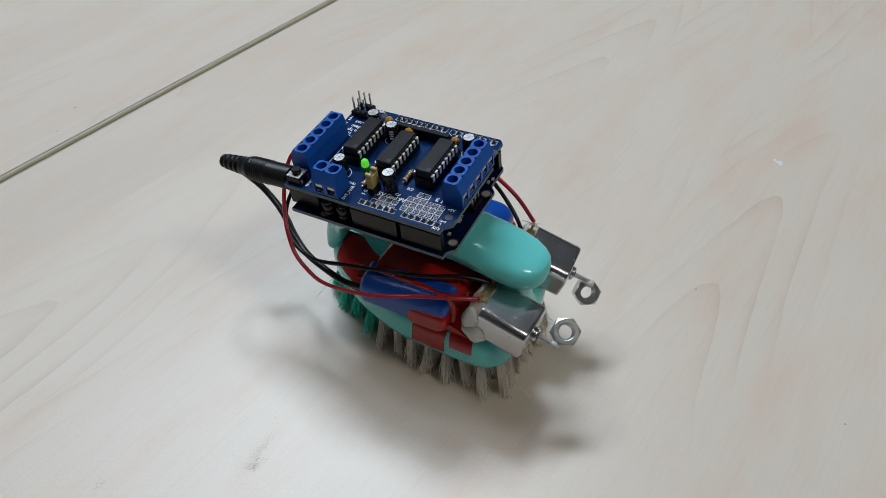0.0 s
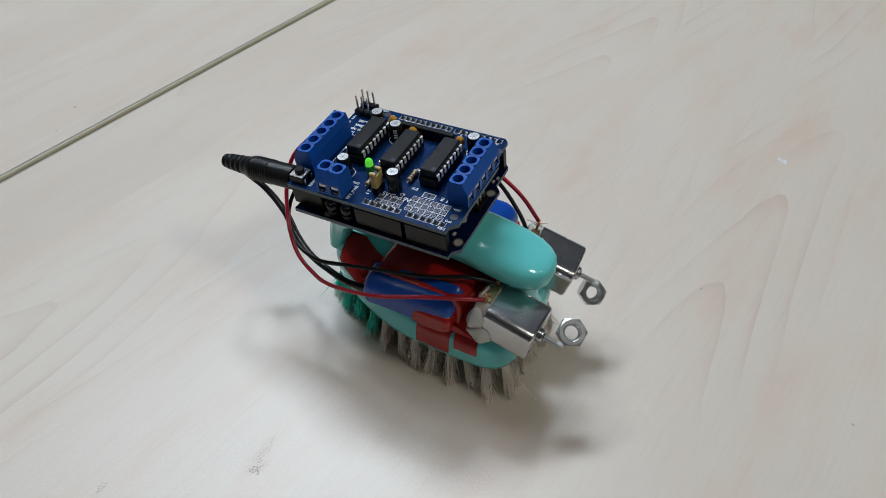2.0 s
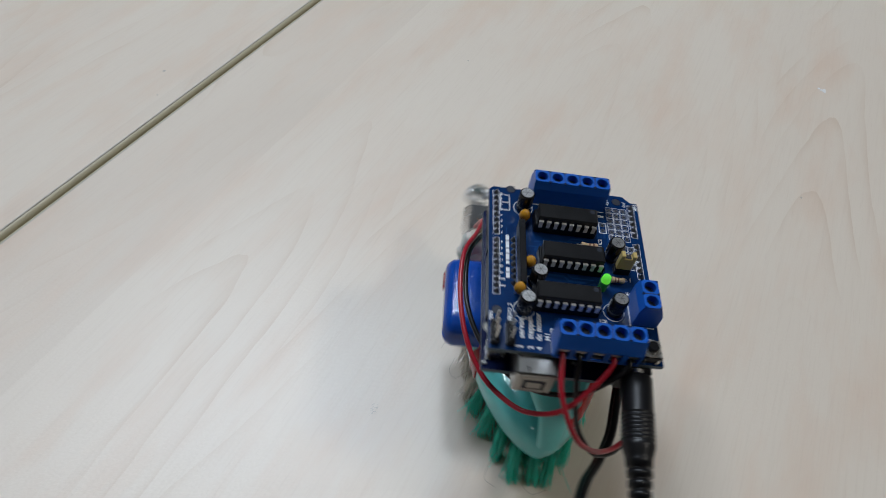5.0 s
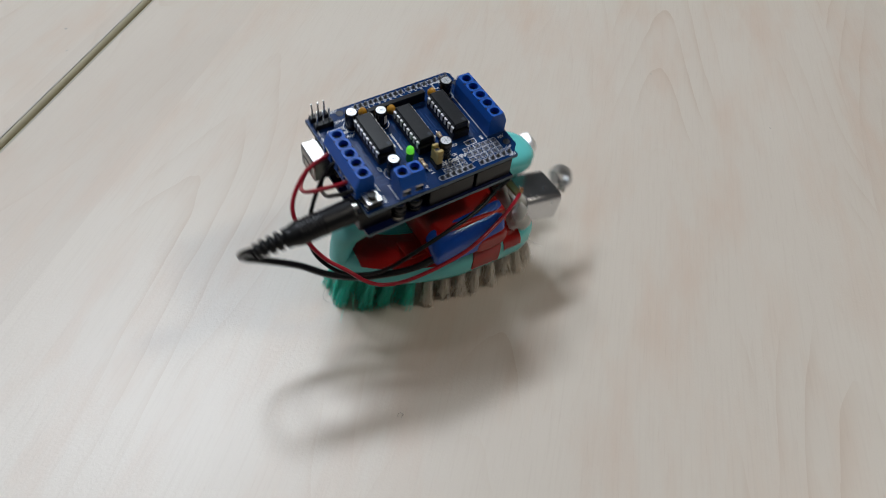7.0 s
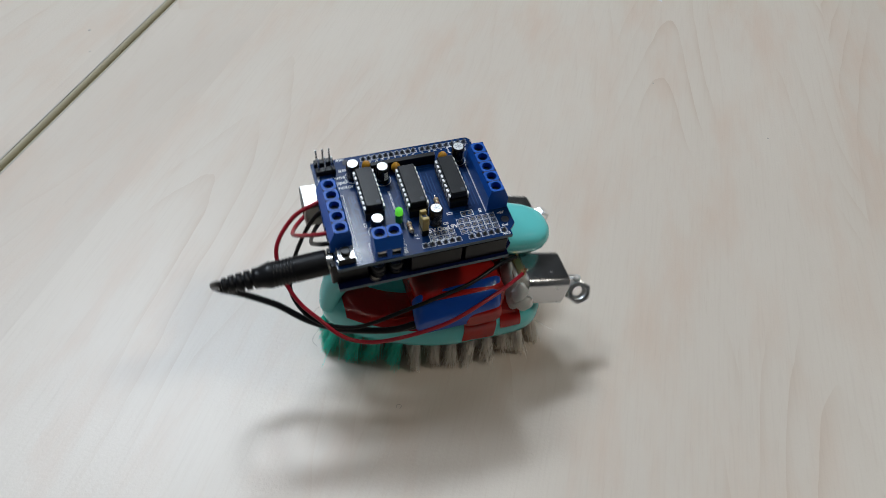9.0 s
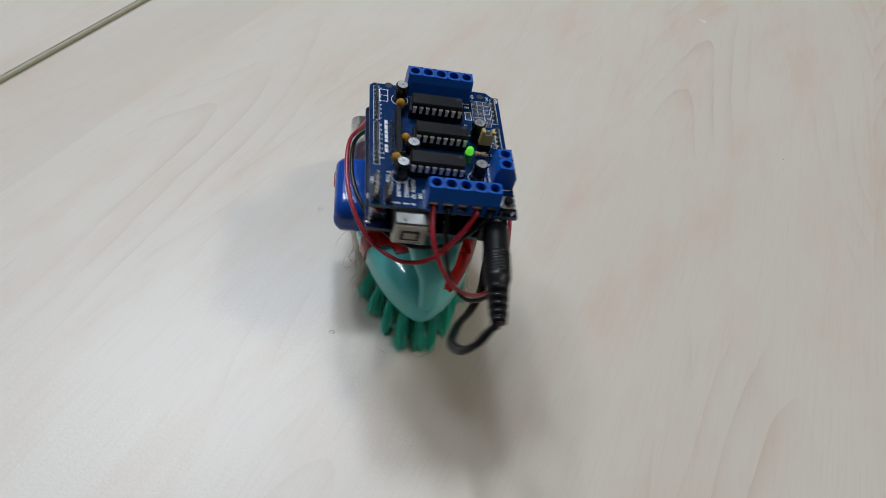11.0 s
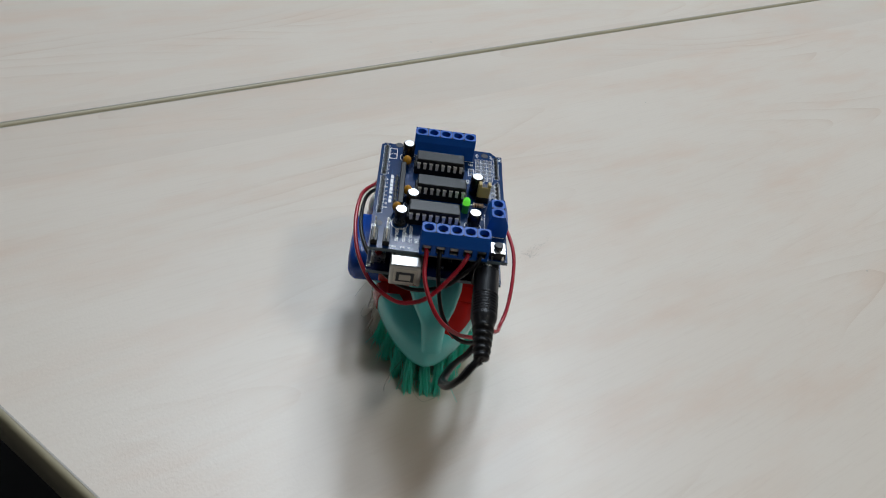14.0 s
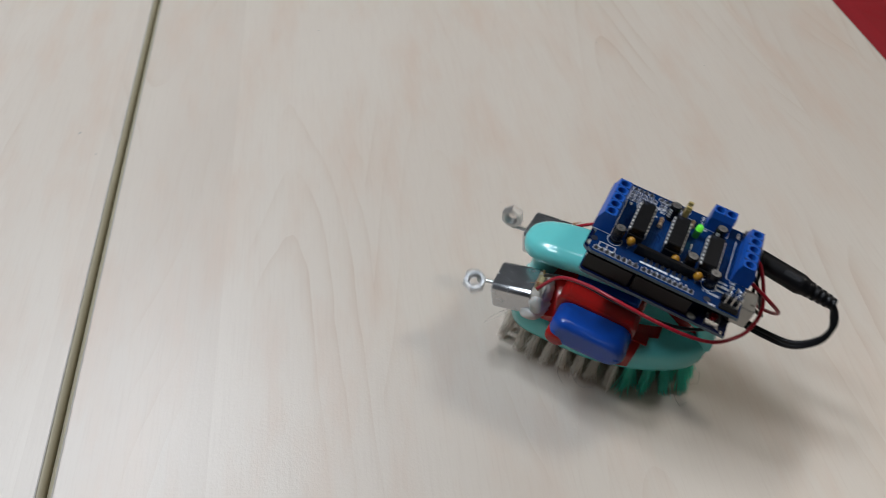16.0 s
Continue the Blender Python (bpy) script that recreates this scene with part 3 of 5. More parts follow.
def stray_hairs():
    """Loose bent hairs that stick out of the bristles."""
    for pts in ([(38, 52, 14), (40, 57, 5), (46, 59, 2), (51, 57, 3)], [(6, 30, 12), (0, 32, 5), (-6, 27, 2), (-5, 21, 4)], [(10, 36, 12), (4, 42, 6), (-1, 44, 1.5), (-4, 40, 1)],
                [(60, 54, 14), (59, 60, 7), (55, 63, 4)], [(94, 40, 13), (101, 44, 7), (104, 50, 5)]):
        part("stray_hair", Shape().tube(pts, 0.07, HAIR_DARK, n=5), ROBOT, "", ORIGIN)


def slab_y(s, x0, x1, z0, z1, y0, y1, r, mat, soft, lean=0.0, turn=0.0, flat=6.0):
    """A rounded slab standing across y; its outer ends are softened. lean: rise of the +x end in mm."""
    cx, cz, hx, hz = (x0 + x1) / 2, (z0 + z1) / 2, (x1 - x0) / 2, (z1 - z0) / 2
    rings = []
    ease = [(1 - math.cos(radians(15 * k)), 1 - math.sin(radians(15 * k))) for k in range(7)]
    for y, i in [(y0 + soft * a, soft * b) for a, b in ease] + [(y1 - soft * a, soft * b) for a, b in reversed(ease)]:
        ring = [(cx + px + turn * (y - y0), y, cz + pz + lean * px / hx) for px, pz in rounded(hx - i, hz - i, r, 7)]
        rings.append(ring[::-1])
    s.loft(rings, mat, flat=flat)
    return s


def battery():
    s = Shape()
    slab_y(s, 33, 71.5, 33.5, 51.0, 2.0, 51.0, 4.5, RED_TAPE, 1.2)
    part("battery_pack", s, ROBOT, "battery wrapped in glossy red tape", ORIGIN)
    s = slab_y(Shape(), 33.2, 69.8, 32.4, 48.8, 46.5, 64.8, 7.4, BLUE_TAPE, 4.2, 0.6, flat=None)
    part("blue_tape_wrap", s, ROBOT, "glossy blue taped battery end", ORIGIN)
    s = slab_y(Shape(), 60.5, 70.6, 31.6, 40.4, 52.0, 65.3, 3.8, RED_TAPE, 2.6, 0.4, flat=None)
    part("red_tape_strip", s, ROBOT, "red tape folded round the blue end", ORIGIN)
    s = slab_y(Shape(), 51.5, 69.5, 33.6, 43.4, -3.6, 4.0, 3.6, RED_TAPE, 2.6, 0.3, flat=None)
    part("red_tape_strip", s, ROBOT, "creased red tape flap over the blue tape", ORIGIN)
    # blue tape across the top of the pack, under the handle
    s = slab_y(Shape(), 36.0, 67.5, 46.0, 52.4, 26.0, 40.0, 2.5, BLUE_TAPE, 1.0, -0.4)
    part("blue_tape_wrap", s, ROBOT, "blue tape over the battery under the handle", ORIGIN)
    # the other end is a rounded pillow over the body's edge
    rings = []
    for k in range(13):
        a = radians(84 * k / 12)
        y = 6.5 - 10.2 * math.sin(a)
        top = 37.6 + 13.6 * math.cos(a) ** 0.8
        low = 44.0 - 6.8 * min(1.0, k / 7.0)
        hx = 19.4 - 3.4 * (k / 12) ** 3
        cz, hz = (top + low) / 2, max(0.6, (top - low) / 2)
        ring = []
        for px, pz in rounded(hx, hz, min(hz * 0.98, 5.5), 8):
            ring.append((50.8 + px - 0.12 * (6.5 - y), y + 0.05 * px, cz + pz + 0.06 * px * math.cos(a) + 0.3 * math.sin(px * 0.55 + y * 0.8)))
        rings.append(ring)
    part("blue_tape_wrap", Shape().loft(rings, BLUE_TAPE), ROBOT, "creased glossy blue tape over the battery end", ORIGIN)


def tape(x0, x1, side, first, last, skew=0.0, lift=0.45):
    """A strip of tape on the body's flank from profile point first to last, between x0 and x1."""
    s = Shape()
    prof = BODY_PROFILE[last:first + 1][::-1]
    nx = 7
    rnd = random.Random(int(x0 * 10) + first)
    top, low = [], []
    for i in range(nx + 1):
        row_t, row_b = [], []
        for j, (inset, z) in enumerate(prof):
            x = x0 + (x1 - x0) * i / nx + skew * j / max(1, len(prof) - 1)
            w = half_width(50 + (x - 50) / (1 - inset / 46.0)) * (1 - inset / 28.2)
            bump = lift + 0.25 * rnd.random()
            row_t.append((x, MID + side * (w + bump * (0.9 if z < 31 else 0.3)), z + (bump if z >= 28 else 0.0)))
            row_b.append((x, MID + side * (w - 0.3), z - 0.4))
        top.append(row_t)
        low.append(row_b)
    if side > 0:
        s.loft(top[::-1], RED_TAPE, cap=False, closed=False)
    else:
        s.loft(top, RED_TAPE, cap=False, closed=False)
    # skirt closes the strip's edges down to the body
    edge_t = top[0] + [r[-1] for r in top[1:]] + top[-1][-2::-1] + [r[0] for r in top[-2:0:-1]]
    edge_b = low[0] + [r[-1] for r in low[1:]] + low[-1][-2::-1] + [r[0] for r in low[-2:0:-1]]
    s.loft([edge_b, edge_t], RED_TAPE, cap=False, smooth=False)
    part("red_tape_strip", s, ROBOT, "glossy red tape on the brush body", ORIGIN)


def tapes():
    tape(6, 36, -1, 9, 5, 1.0)
    tape(28, 35, 1, 9, 3, 2.0)
    tape(22, 29, 1, 9, 8, 0.0)
    tape(54.5, 69, -1, 9, 3, -0.5)
    tape(69.5, 79, -1, 9, 4, 1.5)
    tape(58, 69, 1, 9, 4, 0.5)
    # red strip across the top between battery and motors
    s = Shape()
    rings = []
    for y, z in ((1, 33), (4, 36), (12, 40), (20, 43), (34, 43), (42, 41), (50, 37), (53, 33)):
        rings.append([(x, y, z + dz) for x, dz in ((66, 4), (72, 3), (77, 0.5), (81, -4), (81, -5), (66, -5))])
    s.loft(rings, RED_TAPE)
    part("red_tape_strip", s, ROBOT, "creased red tape in front of the battery", ORIGIN)
    for a, b, m in (((24, 6, 35.5), (37, 17, 36.4), 8), ((26, 36, 35.5), (37, 46, 36.2), -8)):
        s = Shape().box(a, b, RED_TAPE, 0.25)
        part("red_tape_strip", s, ROBOT, "", ORIGIN)


def motor(at, tag, lead):
    """A small flat-sided motor; at places its space: x along the shaft, z up to the flat top, origin at the middle of the can's front."""
    m = ORIGIN @ at
    s = Shape()

    def ring(x, i=0.0):
        out = []
        for px, pz in rounded(10.0 - i, 7.6 - i, 3.4, 6):
            out.append((x, px, pz - 7.6))
        return out
    s.loft([ring(-19.6), ring(-0.9), ring(-0.3, 0.25), ring(0, 0.9)], NICKEL, flat=3.0)
    case = part("motor", s, ROBOT, "bright nickel flat-sided electric motor", m)
    s = Shape().loft([ring(-25.0, 1.6), ring(-24.2, 0.9), ring(-19.6, 0.7)], CREAM)
    part("end_cap", s, case, "cream plastic end cap", m)
    s = Shape().box((-23.6, -4.5, -0.9), (-20.2, 4.5, 0.25), BRASS, 0.2)
    s.box((-22.6, -5.6, -1.2), (-21.6, -4.4, 2.6), BRASS, 0.15).box((-22.6, 4.4, -1.2), (-21.6, 5.6, 2.6), BRASS, 0.15)
    part("terminal_tab", s, case, "brass solder tabs", m)
    s = Shape().cyl((-0.2, 0, -7.6), (2.0, 0, -7.6), 2.9, NICKEL, bev=0.4).cyl((1.8, 0, -7.6), (2.3, 0, -7.6), 1.5, RECESS_SHADE, n=12)
    part("bearing", s, case, "", m)
    part("shaft", Shape().cyl((0, 0, -7.6), (9.0, 0, -7.6), 0.95, ZINC, n=12), case, "thin steel shaft", m)
    # vents are dark discs on the can, coloured as shaded holes
    s = Shape()
    for y in (-6.2, 6.2):
        s.cyl((0.02, y, -11.6), (0.08, y, -11.6), 0.85, RECESS_SHADE, n=10)
    part("vent_hole", s, case, "", m)
    # lumps of hot glue that hold the motor
    rnd = random.Random(tag)
    for cx, cy, cz, rx, ry, rz in ((-21.0, 0, -12.5, 5.6, 11.8, 6.6), (-22.5, lead * 9.2, -6.6, 3.4, 3.0, 5.4), (-19.2, lead * 9.6, -12.6, 4.6, 3.2, 3.6), (-24.4, -lead * 2.0, -7.2, 2.6, 8.0, 6.0)):
        rings = []
        ph = [rnd.random() * 6.28 for _ in range(3)]
        for i in range(11):
            a = math.pi * (i + 0.35) / 10.7
            ring = []
            for k in range(20):
                b = 2 * math.pi * k / 20
                f = 1 + 0.07 * math.sin(3 * b + ph[0] + 2 * a) + 0.05 * math.sin(5 * b + ph[1] - 3 * a) + 0.05 * math.sin(4 * a + ph[2])
                ring.append((cx - rx * f * math.cos(a), cy + ry * f * math.sin(a) * math.cos(b), cz + rz * f * math.sin(a) * math.sin(b)))
            rings.append(ring)
        part("glue_blob", Shape().loft(rings, GLUE), case, "cloudy white hot glue", m)
    s = Shape()
    for k in range(6):
        s.tube([(-22.1 + rnd.gauss(0, 0.2), lead * 5, 1.4), (-22.1 + rnd.gauss(0, 0.9), lead * 5 + rnd.gauss(0, 0.7), 2.6 + rnd.random()), (-22.4 + rnd.gauss(0, 1.5), lead * 5 + rnd.gauss(0, 1.3), 3.2 + 1.4 * rnd.random())], 0.13, COPPER, n=4, steps=3)
    part("frayed_wire", s, case, "frayed copper strands", m)
    # eccentric nut, glued to the shaft's end, in a space of its own about the shaft
    axis = (at @ Matrix.Translation((9.0, 0, -7.6)))
    t = (ORIGIN @ axis)
    basis = Matrix.Translation(t.translation * MM) @ t.to_3x3().to_4x4()
    return basis


def nut(axis_in_nut, label):
    """A hexagon nut; the shaft runs along x, the nut sits 6.2 mm off it along y."""
    s = Shape()
    ax = Vector(axis_in_nut).normalized()
    u = Vector((1, 0, 0)) - ax * ax.x
    u.normalize()
    w = ax.cross(u)
    c = Vector((1.2, 6.6, 0))

    def hexagon(h, r):
        return [c + ax * h + (u * math.cos(radians(60 * k + 30)) + w * math.sin(radians(60 * k + 30))) * r for k in range(6)]

    def circle(h, r, n=24):
        return [c + ax * h + (u * math.cos(2 * math.pi * k / n) + w * math.sin(2 * math.pi * k / n)) * r for k in range(n)]
    R, T, B = 5.75, 2.5, 3.05
    for sg in (1, -1):
        outer, inner = circle(sg * T, 4.7), circle(sg * T, B + 0.35)
        bore = circle(sg * (T - 0.5), B)
        s.loft([outer, inner] if sg > 0 else [inner, outer], ZINC, cap=False, smooth=False)
        s.loft([inner, bore] if sg > 0 else [bore, inner], ZINC, cap=False)
        # chamfer from the hexagon to the washer face
        ring = []
        for k in range(24):
            a = radians(15 * k)
            d = ((a + radians(30) - radians(30)) % radians(60)) - radians(30)
            ring.append(c + ax * sg * (T - 0.55 * abs(d) / radians(30)) + (u * math.cos(a + radians(30)) + w * math.sin(a + radians(30))) * (R * math.cos(radians(30)) / math.cos(d)))
        cir = [c + ax * sg * T + (u * math.cos(radians(15 * k + 30)) + w * math.sin(radians(15 * k + 30))) * 4.7 for k in range(24)]
        s.loft([ring, cir] if sg > 0 else [cir, ring], ZINC, cap=False, smooth=False)
        if sg > 0:
            upper = ring
        else:
            s.loft([ring, upper], ZINC, cap=False, smooth=False)
    # threads
    turns = []
    for i in range(9):
        h = -T + 0.5 + (2 * T - 1.0) * i / 8
        turns.append(circle(h, B - (0.0 if i % 2 == 0 else 0.35)))
    s.loft(turns[::-1], ZINC, cap=False, smooth=False)
    ob = part("hex_nut", s, ROBOT, label)
    bm = bmesh.new()
    bm.from_mesh(ob.data)
    bmesh.ops.remove_doubles(bm, verts=bm.verts, dist=2e-6)
    bm.to_mesh(ob.data)
    bm.free()
    g = Shape()
    rings = [[(x, 0.6 + r * math.cos(2 * math.pi * k / 12), r * 1.1 * math.sin(2 * math.pi * k / 12)) for k in range(12)] for x, r in ((-1.6, 0.7), (-0.9, 1.3), (0.4, 1.7), (1.4, 1.4), (2.0, 0.6))]
    g.loft(rings, GLUE)
    part("glue_blob", g, ob, "cloudy hot glue")
    return ob


def motors():
    a = Matrix.Translation((101.7, 10.2, 47.4)) @ pose(0, 0, 0, -2.5, 8.5, -3.5)
    b = Matrix.Translation((103.0, 48.3, 44.9)) @ pose(0, 0, 0, 1.5, 13.5, 3.0)
    basis_a, basis_b = motor(a, 1, -1), motor(b, 2, 1)
    nut_a = nut((0.15, -0.04, 0.98), "zinc-plated hexagon nut glued off-centre")
    nut_b = nut((-0.25, 0.74, 0.63), "zinc-plated hexagon nut glued off-centre")
    for ob, basis in ((nut_a, basis_a), (nut_b, basis_b)):
        ob.matrix_basis = basis
    NUTS.append((nut_a, basis_a, [(3.1, 30), (3.5, 215), (6.0, 0), (6.5, 105), (7.0, 42), (7.5, 180), (8.0, 90), (10.5, 95), (11.5, 33), (12.0, 99), (12.5, 90), (15.5, 105), (16.0, 90)]))
    NUTS.append((nut_b, basis_b, [(3.1, 270), (3.5, 235), (6.0, 185), (6.5, 95), (7.5, 205), (8.0, 180), (10.5, 160), (11.5, 285), (12.0, 235), (12.5, 350), (13.0, 75), (15.5, 15), (16.0, 35)]))


# ---- circuit boards, in board space: u along x, v along y, w above the shield's upper face ----
UNO = [(0, 0), (66, 0), (66, 2.5), (68.6, 5.1), (68.6, 37.8), (66, 40.4), (66, 51.8), (64.5, 53.3), (0, 53.3)]


def terminal_block(parent, holes, face, name="terminal_block"):
    """Blue screw terminals: holes are the screw centres; face the way that the wires go in. Screw wells and wire openings are sunk in."""
    s = Shape()
    fx, fy = face
    ex, ey = abs(fy), abs(fx)
    n = len(holes)
    pitch = (Vector(holes[1]) - Vector(holes[0])).length
    (x0, y0), (x1, y1) = holes[0], holes[-1]
    cx, cy = (x0 + x1) / 2, (y0 + y1) / 2
    L = pitch * n / 2
    flip = (fx * ey - fy * ex) > 0

    def at(p, k, z):
        """p towards the wires, k along the block."""
        return (cx + fx * p + ex * k, cy + fy * p + ey * k, z)

    def strip(rings, mat, smooth=False, cap=False):
        s.loft(rings if flip else rings[::-1], mat, cap=cap, smooth=smooth)
    prof = [(4.6, 0), (4.6, 5.6), (2.7, 10.2), (-2.6, 10.2), (-3.4, 7.0), (-3.4, 0)]
    ends = [[at(p, k, z) for p, z in prof] for k in (-L, L)]
    # end walls, back, and the slope over the wire side
    s.add(ends[0], [tuple(range(6)), tuple(range(5, -1, -1))][flip:][:1], TERMINAL)
    s.add(ends[1], [tuple(range(5, -1, -1)), tuple(range(6))][flip:][:1], TERMINAL)
    for i in (1, 3, 4):
        q = [ends[0][i], ends[0][i + 1], ends[1][i + 1], ends[1][i]]
        s.add(q if flip else q[::-1], [(0, 1, 2, 3)], TERMINAL)
    inner = []
    for j in range(n):
        k0 = -L + pitch * j
        kc = k0 + pitch / 2
        # top: a square cell narrowing to a round well
        m = 16
        ring, rim, floor_ring = [], [], []
        for q in range(m):
            a = 2 * math.pi * q / m + math.pi / m
            c, d = math.cos(a), math.sin(a)
            big = max(abs(c), abs(d))
            ring.append(at(0.05 + 2.65 * c / big, kc + pitch / 2 * d / big, 10.2))
            rim.append(at(0.05 + 1.95 * c, kc + 1.95 * d, 10.2))
            floor_ring.append(at(0.05 + 1.95 * c, kc + 1.95 * d, 7.6))
        strip([ring, rim], TERMINAL)
        strip([rim, floor_ring], TERMINAL, True)
        # wire side: a cell narrowing to a rectangular opening
        outer = [at(4.6, k0, 0), at(4.6, k0 + pitch, 0), at(4.6, k0 + pitch, 5.6), at(4.6, k0, 5.6)]
        mouth = [at(4.6, kc - 1.75, 1.0), at(4.6, kc + 1.75, 1.0), at(4.6, kc + 1.75, 5.0), at(4.6, kc - 1.75, 5.0)]
        back = [at(2.2, kc - 1.75, 1.0), at(2.2, kc + 1.75, 1.0), at(2.2, kc + 1.75, 5.0), at(2.2, kc - 1.75, 5.0)]
        strip([outer, mouth], TERMINAL)
        strip([mouth, back], TERMINAL)
        s.add(back if flip else back[::-1], [(0, 1, 2, 3)], RECESS_SHADE)
        inner.append(kc)
    ob = part(name, s, parent, "", BOARD)
    for j, kc in enumerate(inner):
        c = at(0.05, kc, 0)
        t = Shape().cyl((c[0], c[1], 7.2), (c[0], c[1], 7.9), 1.9, SCREW_DARK, n=16, bev=0.2)
        t.box((-1.7, -0.26, 0), (1.7, 0.26, 0.06), RECESS_SHADE, m=Matrix.Translation((c[0], c[1], 7.88)) @ pose(0, 0, 0, 0, 0, (c[0] * 37 + c[1] * 61) % 180))
        part("screw", t, ob, "", BOARD)
        t = Shape().box(at(2.3, kc - 1.5, 3.3), at(4.35, kc + 1.5, 4.7), SCREW, 0.2).box(at(2.3, kc - 1.5, 1.1), at(4.2, kc + 1.5, 1.5), SCREW, 0.1)
        part("clamp", t, ob, "steel wire clamp", BOARD)
        # dark strip painted for the shade in the joint between cells
        if j:
            k = kc - pitch / 2
            t = Shape().box(at(-2.75, k - 0.14, 8.4), at(2.6, k + 0.14, 10.215), RECESS_SHADE)
            part("groove", t, ob, "", BOARD)
    return ob


def chip(parent, u, v, notch):
    """A 16-pin chip in its socket, long along v."""
    s = Shape().box((u - 3.6, v - 10.6, 0.2), (u + 3.6, v + 10.6, 4.2), BLACK, 0.3)
    ob = part("chip_socket", s, parent, "", BOARD)
    s = Shape().box((u - 3.2, v - 9.9, 4.6), (u + 3.2, v + 9.9, 7.8), BLACK_MATT, 0.35)
    s.cyl((u + notch * 1.7, v - 8.2, 7.75), (u + notch * 1.7, v - 8.2, 7.83), 0.85, RECESS_SHADE, n=14)
    part("chip", s, ob, "black integrated circuit", BOARD)
    for side in (-1, 1):
        for k in range(8):
            y = v - 8.9 + 2.54 * k
            t = Shape().box((u + side * 3.15, y - 0.75, 5.6), (u + side * 3.95, y + 0.75, 6.2), CHIP_PIN)
            t.box((u + side * 3.75, y - 0.6, 3.4), (u + side * 3.98, y + 0.6, 6.2), CHIP_PIN)
            part("pin", t, ob, "", BOARD)
    return ob


def capacitor(parent, u, v, top, r=2.6):
    s = Shape().revolve([(r - 0.25, 0.2), (r, 0.5), (r, 1.0), (r - 0.22, 1.3), (r, 1.7), (r, top - 0.5), (r - 0.15, top - 0.15), (r - 0.45, top)], SLEEVE, (u, v, 0))
    ob = part("capacitor", s, parent, "black sleeved electrolytic capacitor", BOARD)
    s = Shape().cyl((u, v, top - 0.02), (u, v, top + 0.05), r - 0.55, ALU, n=20)
    for a in (30, 90, 150):
        s.box((-r + 0.9, -0.08, 0), (r - 0.9, 0.05, 0.03), PAD, m=Matrix.Translation((u, v, top + 0.05)) @ pose(0, 0, 0, 0, 0, a))
    part("capacitor_top", s, ob, "bare aluminium top", BOARD)
    s = Shape()
    for k in range(4):
        z = 2.2 + k * (top - 3.4) / 4
        ring0, ring1 = [], []
        for i in range(4):
            a = radians(-70 + 12 * i + v * 9)
            ring0.append((u + (r + 0.03) * math.cos(a), v + (r + 0.03) * math.sin(a), z))
            ring1.append((u + (r + 0.03) * math.cos(a), v + (r + 0.03) * math.sin(a), z + 0.75))
        s.loft([ring0, ring1], SILK, cap=False, closed=False)
    part("print_mark", s, ob, "", BOARD)
    return ob


def bead(parent, u, v):
    s = Shape().revolve([(0.3, 1.2), (1.3, 1.7), (1.9, 3.0), (1.75, 4.2), (1.1, 5.2), (0.2, 5.6)], AMBER, (u, v, 0), 14)
    s.cyl((u, v - 1.2, 0), (u, v - 0.7, 1.9), 0.25, TIN, n=6).cyl((u, v + 1.2, 0), (u, v + 0.7, 1.9), 0.25, TIN, n=6)
    part("bead_capacitor", s, parent, "amber bead capacitor", BOARD)


def resistor(parent, a, b, z=1.5):
    a, b = Vector((*a, z)), Vector((*b, z))
    d = (b - a)
    s = Shape()
    for t0, t1, r, mat in ((0, 0.18, 0.28, TIN), (0.18, 0.30, 1.0, RES_BODY), (0.30, 0.37, 0.86, RES_BAND), (0.37, 0.46, 0.82, RES_BODY), (0.46, 0.53, 0.83, RES_BAND), (0.53, 0.62, 0.82, RES_BODY), (0.62, 0.69, 0.86, BRASS), (0.69, 0.82, 1.0, RES_BODY), (0.82, 1, 0.28, TIN)):
        s.cyl(a + d * t0, a + d * t1, r, mat, n=10)
    part("resistor", s, parent, "tan resistor with brown bands", BOARD)


def write(parent, text, u, v, size, turn=0.0, w=0.06):
    """White printing on the board."""
    cu = bpy.data.curves.new("printing", "FONT")
    cu.body, cu.size, cu.align_x, cu.align_y = text, size * MM, "CENTER", "CENTER"
    cu.offset = size * MM * 0.018
    tmp = bpy.data.objects.new("printing", cu)
    me = bpy.data.meshes.new_from_object(tmp)
    bpy.data.objects.remove(tmp)
    me.materials.clear()
    me.materials.append(SILK)
    ob = new("printing", me)
    ob.parent = parent
    ob.matrix_basis = Matrix.LocRotScale((BOARD @ Vector((u, v, w))) * MM, (BOARD.to_3x3() @ pose(0, 0, 0, 0, 0, turn).to_3x3()).to_quaternion(), None)
    return ob


def line(s, pts, wide=0.28, w=0.05, mat=None):
    """Printed line through board points."""
    for (x0, y0), (x1, y1) in zip(pts, pts[1:]):
        d = Vector((x1 - x0, y1 - y0))
        if d.length == 0:
            continue
        d.normalize()
        q = Vector((-d.y, d.x)) * wide / 2
        e = d * wide / 2
        s.add([(x0 - q.x - e.x, y0 - q.y - e.y, w), (x1 - q.x + e.x, y1 - q.y + e.y, w), (x1 + q.x + e.x, y1 + q.y + e.y, w), (x0 + q.x - e.x, y0 + q.y - e.y, w)], [(0, 1, 2, 3)], mat or SILK)


PAD_MESH = {}


